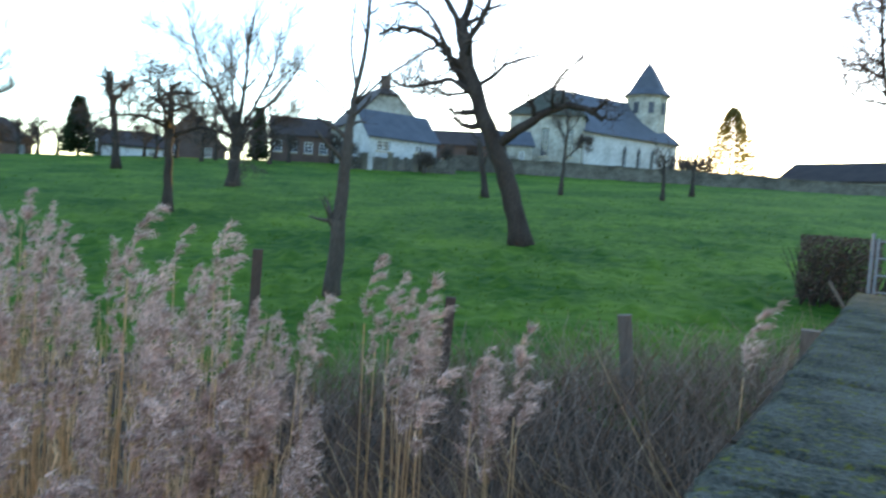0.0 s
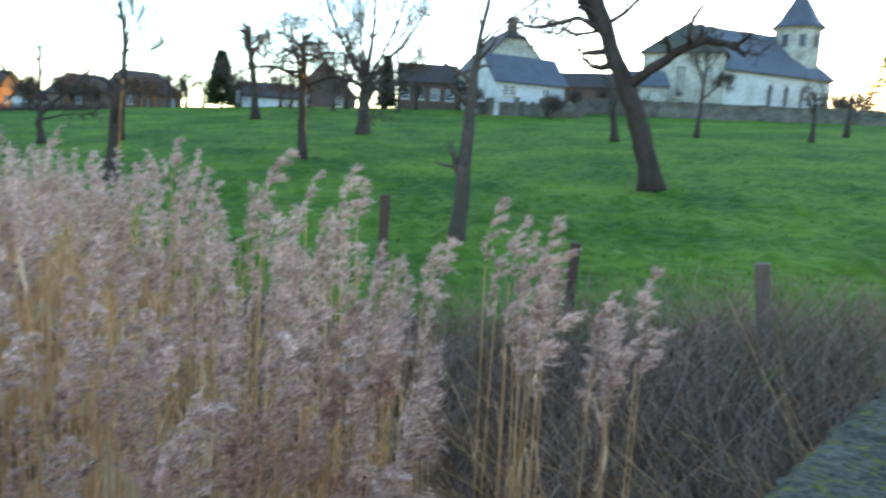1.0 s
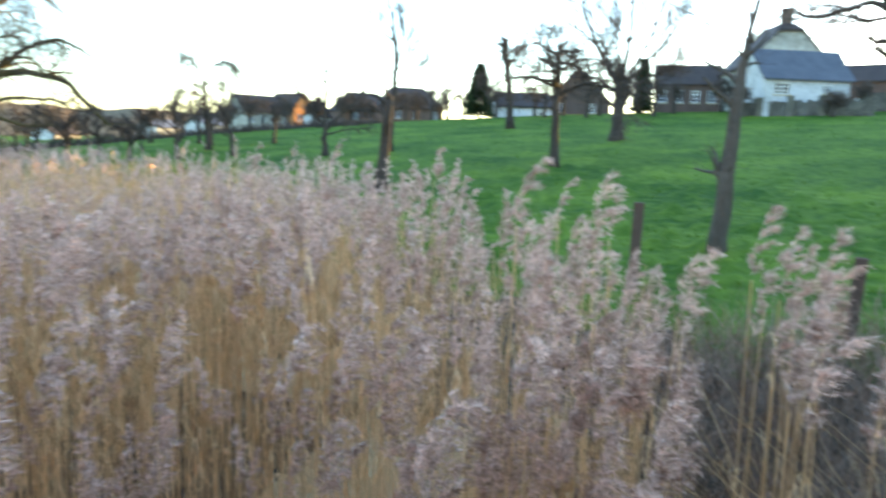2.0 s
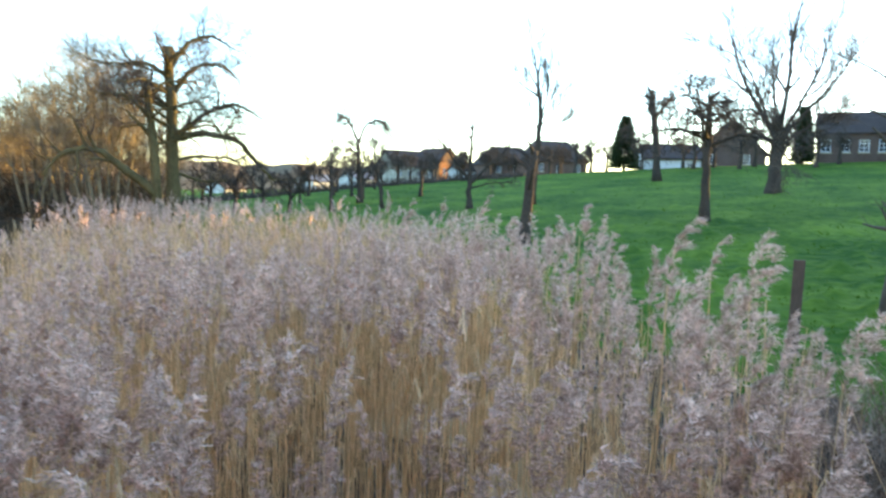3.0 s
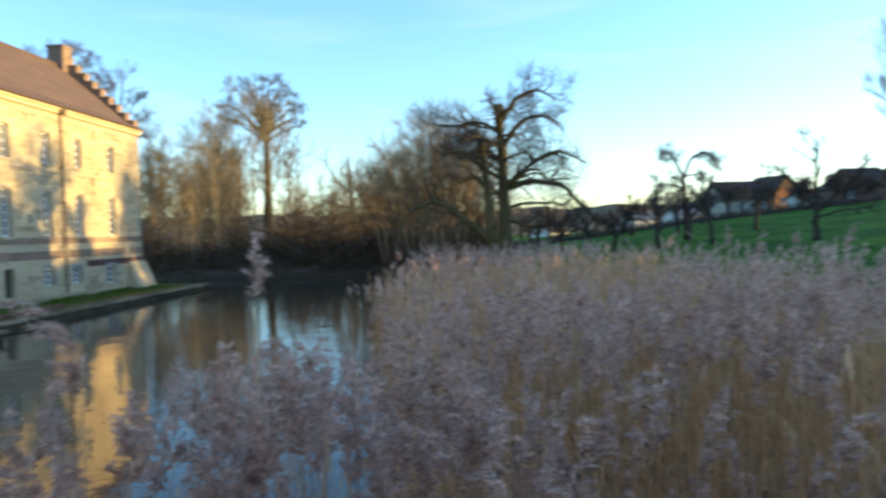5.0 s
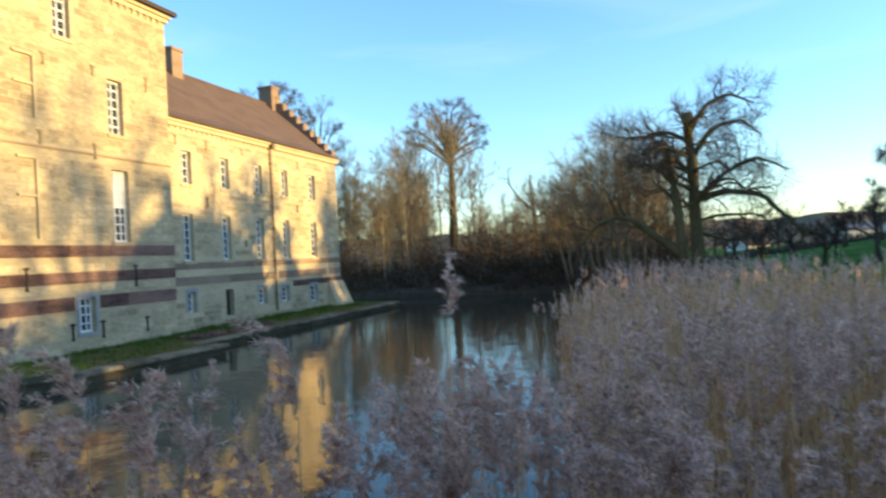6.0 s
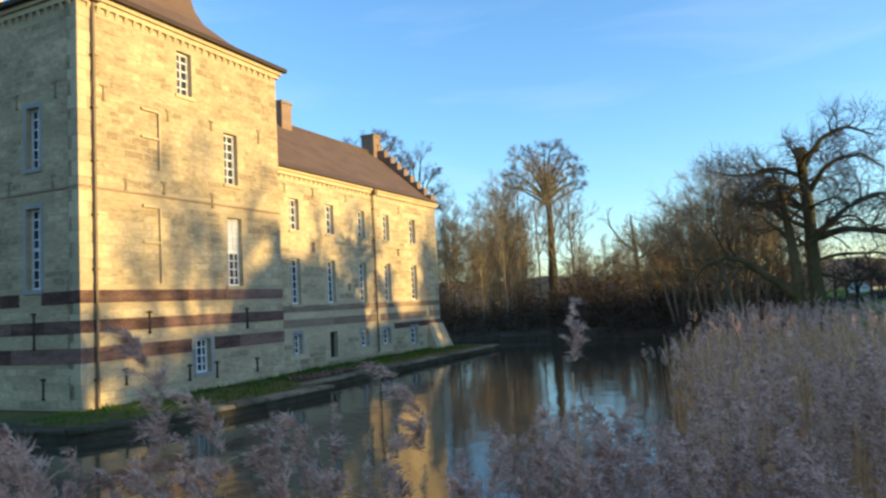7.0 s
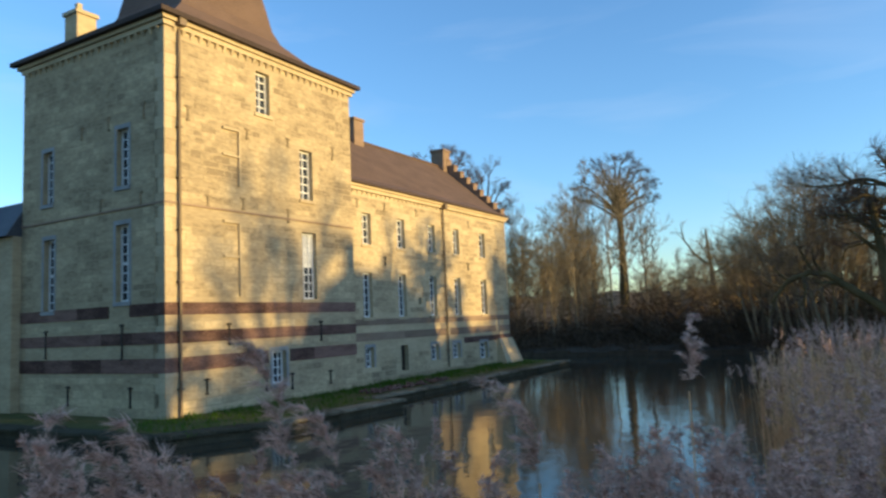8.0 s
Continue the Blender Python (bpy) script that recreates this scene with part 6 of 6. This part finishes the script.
def single_reed(x, y, top, size, yaw, lean=0.0):
    """One reed that stands clear of the bed."""
    foot = max(ground_at(x, y), -3.75)
    root = base_empty("reed", pose(x, y, foot, 0, lean, math.degrees(yaw)), "single dry reed with a drooping feathery plume", "reed", "single reeds")
    h = (top - foot) - 0.25 * size
    s = Shape()
    s.tube([(0, 0, 0), (0.01, 0.01, h * 0.5), (0, 0, h)], [0.006, 0.005, 0.0035], 5)
    s.make("cane", STALK, root)
    v, f, _ = canes[int(rng.integers(0, 10))]
    for k in (12, 17, 22, 27):
        leaf = Shape()
        leaf.add(v[k:k + 5] * np.array((1, 1, h)), [(0, 1, 3, 2), (2, 3, 4)])
        leaf.make("leaf", STALK, root)
    v, f = plume(rng, int(560 * size ** 1.6), 0.33 * size)
    p = Shape()
    p.add(v, f.tolist())
    tagged(p.make("plume", PLUME, root, m=pose(0, 0, h)), kind="stuff")
    return root


for x, y, top, size in ((0.16, 4.06, -0.40, 1.15), (0.38, 4.0, -0.50, 1.3), (0.36, 3.8, -0.75, 1.1), (0.82, 3.2, -0.66, 1.2), (0.72, 3.3, -0.92, 1.0), (2.08, 3.42, -0.48, 1.25),
                        (-2.35, 5.9, -0.22, 1.25), (-1.12, 3.7, -0.15, 1.2), (-3.55, 0.59, -0.02, 1.2), (-3.15, -1.33, -0.16, 2.0), (0.55, 4.5, -0.78, 1.0), (0.30, 3.1, -0.80, 1.0), (0.30, 4.3, -0.52, 1.2), (0.22, 4.5, -0.62, 1.1), (0.46, 4.2, -0.70, 1.2), (0.52, 3.9, -0.84, 1.1), (0.30, 4.0, -0.88, 1.1), (0.66, 3.5, -0.80, 1.1), (0.78, 3.4, -1.02, 1.1), (0.9, 3.5, -0.9, 1.0),
                        (-1.3, 6.0, -0.35, 1.0), (-0.75, 5.4, -0.42, 1.1), (-3.2, 7.8, -0.15, 1.2), (-1.75, 4.5, -0.32, 1.1), (-4.6, 8.2, -0.12, 1.2), (-6.2, 9.4, -0.2, 1.2),
                        (-3.3, -0.2, -0.28, 1.5), (-3.2, -2.6, -0.22, 1.6), (-3.6, -1.0, -0.36, 1.5), (-2.55, -1.45, -0.36, 1.8), (-2.5, -1.95, -0.34, 1.8), (-2.72, -1.1, -0.5, 1.6), (-2.45, -2.3, -0.42, 1.7), (-8.6, 11.4, -0.15, 1.3), (-5.2, 7.1, -0.2, 1.2), (-2.6, 6.9, -0.3, 1.1)):
    single_reed(x, y, top, size, WIND + rng.normal(0, 0.5), rng.normal(0, 1.0))

# ---- dead brambles between reeds and fence ----
bramble = Shape()
rng = np.random.default_rng(5)
n = 0
while n < 9000:
    x, y = rng.uniform(-1.2, 8.6), rng.uniform(3.2, 10.2)
    side = (x - 0.62) * 0.747 - (y - 1.30) * 0.665
    if side > -0.35 or y > 9.6 + 0.1 * x or y < 4.2 - 0.5 * x:
        continue
    z = ground_at(x, y)
    L = rng.uniform(0.45, 1.25)
    a = rng.uniform(0, 2 * np.pi)
    q = wander_path(rng, (x, y, z - 0.05), (0.4 * math.cos(a), 0.4 * math.sin(a), 1.0), L, 5, 0.10, -0.13)
    bramble.ribbon(q, np.linspace(0.0065, 0.002, 6) * rng.uniform(0.6, 1.3), unit(np.cross(q[-1] - q[0], rng.normal(0, 1, 3))))
    n += 1
tagged(bramble.make("bramble_thicket", BRAMBLE), "grey-brown tangle of dead brambles and stalks", "undergrowth", kind="stuff")
straw = Shape()
for i in range(150):
    x, y = rng.uniform(0.3, 3.6), rng.uniform(3.2, 6.4)
    z = ground_at(x, y)
    q = wander_path(rng, (x, y, z), (rng.uniform(-1.2, -0.2), rng.normal(0, 0.5), 1.0), rng.uniform(1.2, 2.1), 4, 0.06, -0.1)
    straw.tube(q, np.linspace(0.0045, 0.002, 5), 3)
tagged(straw.make("fallen_canes", STALK), "slanting pale fallen reed canes", "reeds", kind="stuff")


# ---- fence posts, hedge, grass ----
def fence_post(bearing, r, top, w, lean, mat=POST, label="weathered wooden fence post"):
    x, y = spot(bearing, r)
    z = ground_at(x, y)
    bm = bmesh.new()
    bmesh.ops.create_cube(bm, size=1)
    bmesh.ops.subdivide_edges(bm, edges=bm.edges[:], cuts=2)
    for v in bm.verts:
        k = 1 + 0.08 * noise.noise((v.co.x * 3 + r, v.co.y * 3, v.co.z * 5))
        v.co = Vector((v.co.x * w * k, v.co.y * w * k, (v.co.z + 0.5) * (top - z + 0.3) - 0.3))
    bmesh.ops.bevel(bm, geom=[e for e in bm.edges if abs(e.verts[0].co.z - e.verts[1].co.z) > 0.05 and e.is_boundary is False], offset=w * 0.04, segments=1, affect="EDGES")
    me = bpy.data.meshes.new("fence_post")
    bm.to_mesh(me)
    bm.free()
    me.materials.append(mat)
    return tagged(new("fence_post", me), label, "fence post", "fence posts"), pose(x, y, z, 0, lean, bearing)


for b, r, top, w, lean, mat, label in ((-24.2, 9.4, -1.23, 0.17, -7, POST, "weathered grey fence post leaning at the meadow edge"),
                                       (-9.3, 10.4, -1.32, 0.15, 2, BROWN_POST, "brown wooden fence post in the brambles"),
                                       (5.9, 12.6, -0.94, 0.17, 1, BROWN_POST, "brown wooden fence post behind the reeds"),
                                       (-36.3, 9.2, -1.15, 0.2, 0, POST, "short weathered stump beside the parapet")):
    ob, m = fence_post(b, r, top, w, lean, mat, label)
    ob.matrix_basis = m

hedge = base_empty("hedge", pose(*spot(-37.8, 19.2), -1.75, 0, 0, -38), "square clipped brown beech hedge", "hedge")
stems, leaves = Shape(), Shape()
for i in range(60):
    p = (rng.uniform(-0.8, 0.8), rng.uniform(-0.4, 0.5), -0.2)
    stems.tube(wander_path(rng, p, (rng.normal(0, 0.15), rng.normal(0, 0.15), 1), 1.6, 5, 0.12, 0.02), np.linspace(0.02, 0.006, 6), 4)
for i in range(9000):
    p = np.array((rng.uniform(-0.86, 0.86), rng.uniform(-0.5, 0.6), rng.uniform(0.12, 1.62)))
    a, b = rng.normal(0, 1, 3), rng.normal(0, 1, 3)
    a = unit(a) * rng.uniform(0.018, 0.036)
    b = unit(np.cross(a, b)) * rng.uniform(0.015, 0.03)
    leaves.add([p - a, p + b, p + a, p - b], [(0, 1, 2, 3)])
tagged(stems.make("stem_mass", BARK, hedge), kind="stuff")
tagged(leaves.make("foliage", RUST_LEAF, hedge), kind="stuff")

blades_v, blades_f = [], []
n = 16000
b = np.radians(rng.uniform(-46, 42, n))
r = 9.2 + 76 * rng.uniform(0, 1, n) ** 1.9
x, y = -np.sin(b) * r, np.cos(b) * r
clump = np.array([noise.noise((px * 0.8, py * 0.8, 3.0)) for px, py in zip(x, y)])
keep = clump > -0.1
x, y, r, clump = x[keep], y[keep], r[keep], clump[keep]
z = ground(x, y)
h = (0.04 + 0.08 * np.clip(clump + 0.2, 0, 1)) * rng.uniform(0.6, 1.4, len(x))
w = 0.010 + 0.0012 * r
a = rng.uniform(0, np.pi, len(x))
dx, dy = np.cos(a) * w, np.sin(a) * w
tipx, tipy = x + rng.normal(0, 0.06, len(x)), y + rng.normal(0, 0.06, len(x))
v = np.stack([np.stack([x - dx, y - dy, z - 0.02], 1), np.stack([x + dx, y + dy, z - 0.02], 1), np.stack([tipx, tipy, z + h], 1)], 1).reshape(-1, 3)
me = bpy.data.meshes.new("grass_tufts")
me.from_pydata(v, [], np.arange(len(v)).reshape(-1, 3).tolist())
me.materials.append(BLADE)
tagged(new("grass_tufts", me), "tufts of green meadow grass", "grass", kind="stuff")


# rank grass on the castle's berm
rng = np.random.default_rng(23)
n = 9000
x, y = rng.uniform(-2.6, 31, n), -rng.uniform(0.0, 1.0, n) ** 1.4
y = np.where(x < 7.4, y * 4.4, y * 2.7 + 0.5)
keep = np.array([noise.noise((px * 0.9, py * 1.6, 1.0)) for px, py in zip(x, y)]) > -0.12
x, y = x[keep], y[keep]
a, h, w = rng.uniform(0, np.pi, len(x)), rng.uniform(0.05, 0.24, len(x)), rng.uniform(0.012, 0.03, len(x))
v = np.stack([np.stack([x - np.cos(a) * w, y - np.sin(a) * w, 0 * x - 3.1], 1), np.stack([x + np.cos(a) * w, y + np.sin(a) * w, 0 * x - 3.1], 1),
              np.stack([x + rng.normal(0, 0.07, len(x)), y + rng.normal(0, 0.07, len(x)), h - 3.07], 1)], 1).reshape(-1, 3)
me = bpy.data.meshes.new("berm_grass")
me.from_pydata(v, [], np.arange(len(v)).reshape(-1, 3).tolist())
me.materials.append(BLADE)
berm = tagged(new("berm_grass", me), "rank green grass along the castle foot", "grass", kind="stuff")
berm.matrix_basis = CASTLE


# ---- masonry of the castle: single blocks, slightly proud of the mortar ----
def masonry(m, s0, s1, z0, z1, blocked, seed, singles):
    """Courses of limestone blocks; those low on the near face are parts of their own."""
    rn = random.Random(seed)
    rest, loose = Shape(), 0
    z = z0
    while z < z1 - 0.12:
        h = min(rn.uniform(0.24, 0.34), z1 - z)
        s = s0 - rn.uniform(0, 0.4)
        while s < s1:
            w = rn.uniform(0.38, 0.95)
            a, b = max(s, s0) + 0.008, min(s + w, s1) - 0.008
            if b - a > 0.12 and not any(a < q[1] and b > q[0] and z < q[3] and z + h > q[2] for q in blocked):
                d = rn.uniform(0.002, 0.009)
                k = 0.012
                front = [(a + k, -d, z + 0.006 + k), (b - k, -d, z + 0.006 + k), (b - k, -d, z + h - 0.006 - k), (a + k, -d, z + h - 0.006 - k)]
                back = [(a, 0.03, z + 0.006), (b, 0.03, z + 0.006), (b, 0.03, z + h - 0.006), (a, 0.03, z + h - 0.006)]
                faces = [(0, 1, 2, 3), (4, 5, 1, 0), (5, 6, 2, 1), (6, 7, 3, 2), (7, 4, 0, 3)]
                if loose < singles:
                    Shape().add(front + back, faces).make("stone", BLOCK, castle, m=m)
                    loose += 1
                else:
                    rest.add(front + back, faces)
            s += w
        z += h
    tagged(rest.make("masonry", BLOCK, castle, m=m), kind="stuff")


def around(holes, pad):
    return [(a - pad, b + pad, c - pad, d + pad) for a, b, c, d in holes]


bands = [(-1, 40, 0.72, 1.25), (-1, 40, -0.35, 0.17), (-1, 40, -1.43, -0.82), (-1, 40, 4.93, 5.08)]
masonry(FRONT, 0.55, TOWER_W, BASE, EAVE - 0.75, around(front_holes[:3], 0.03) + around(front_holes[3:], 0.24) + bands, 1, 220)
masonry(LEFT, 0.0, TOWER_D - 0.55, BASE, EAVE - 0.75, around(left_holes, 0.24) + bands, 2, 80)
masonry(WING, TOWER_W + 0.05, WING_END - 0.05, BASE, WING_EAVE - 0.6, around(wing_holes + [slit, wing_door], 0.03) + around(wing_low, 0.24) +
        [(-1, 40, 0.0, 0.38), (-1, 40, -0.82, -0.34), (-1, 40, -1.42, -1.0), (28.2, 40, -4, -1.2)], 3, 0)
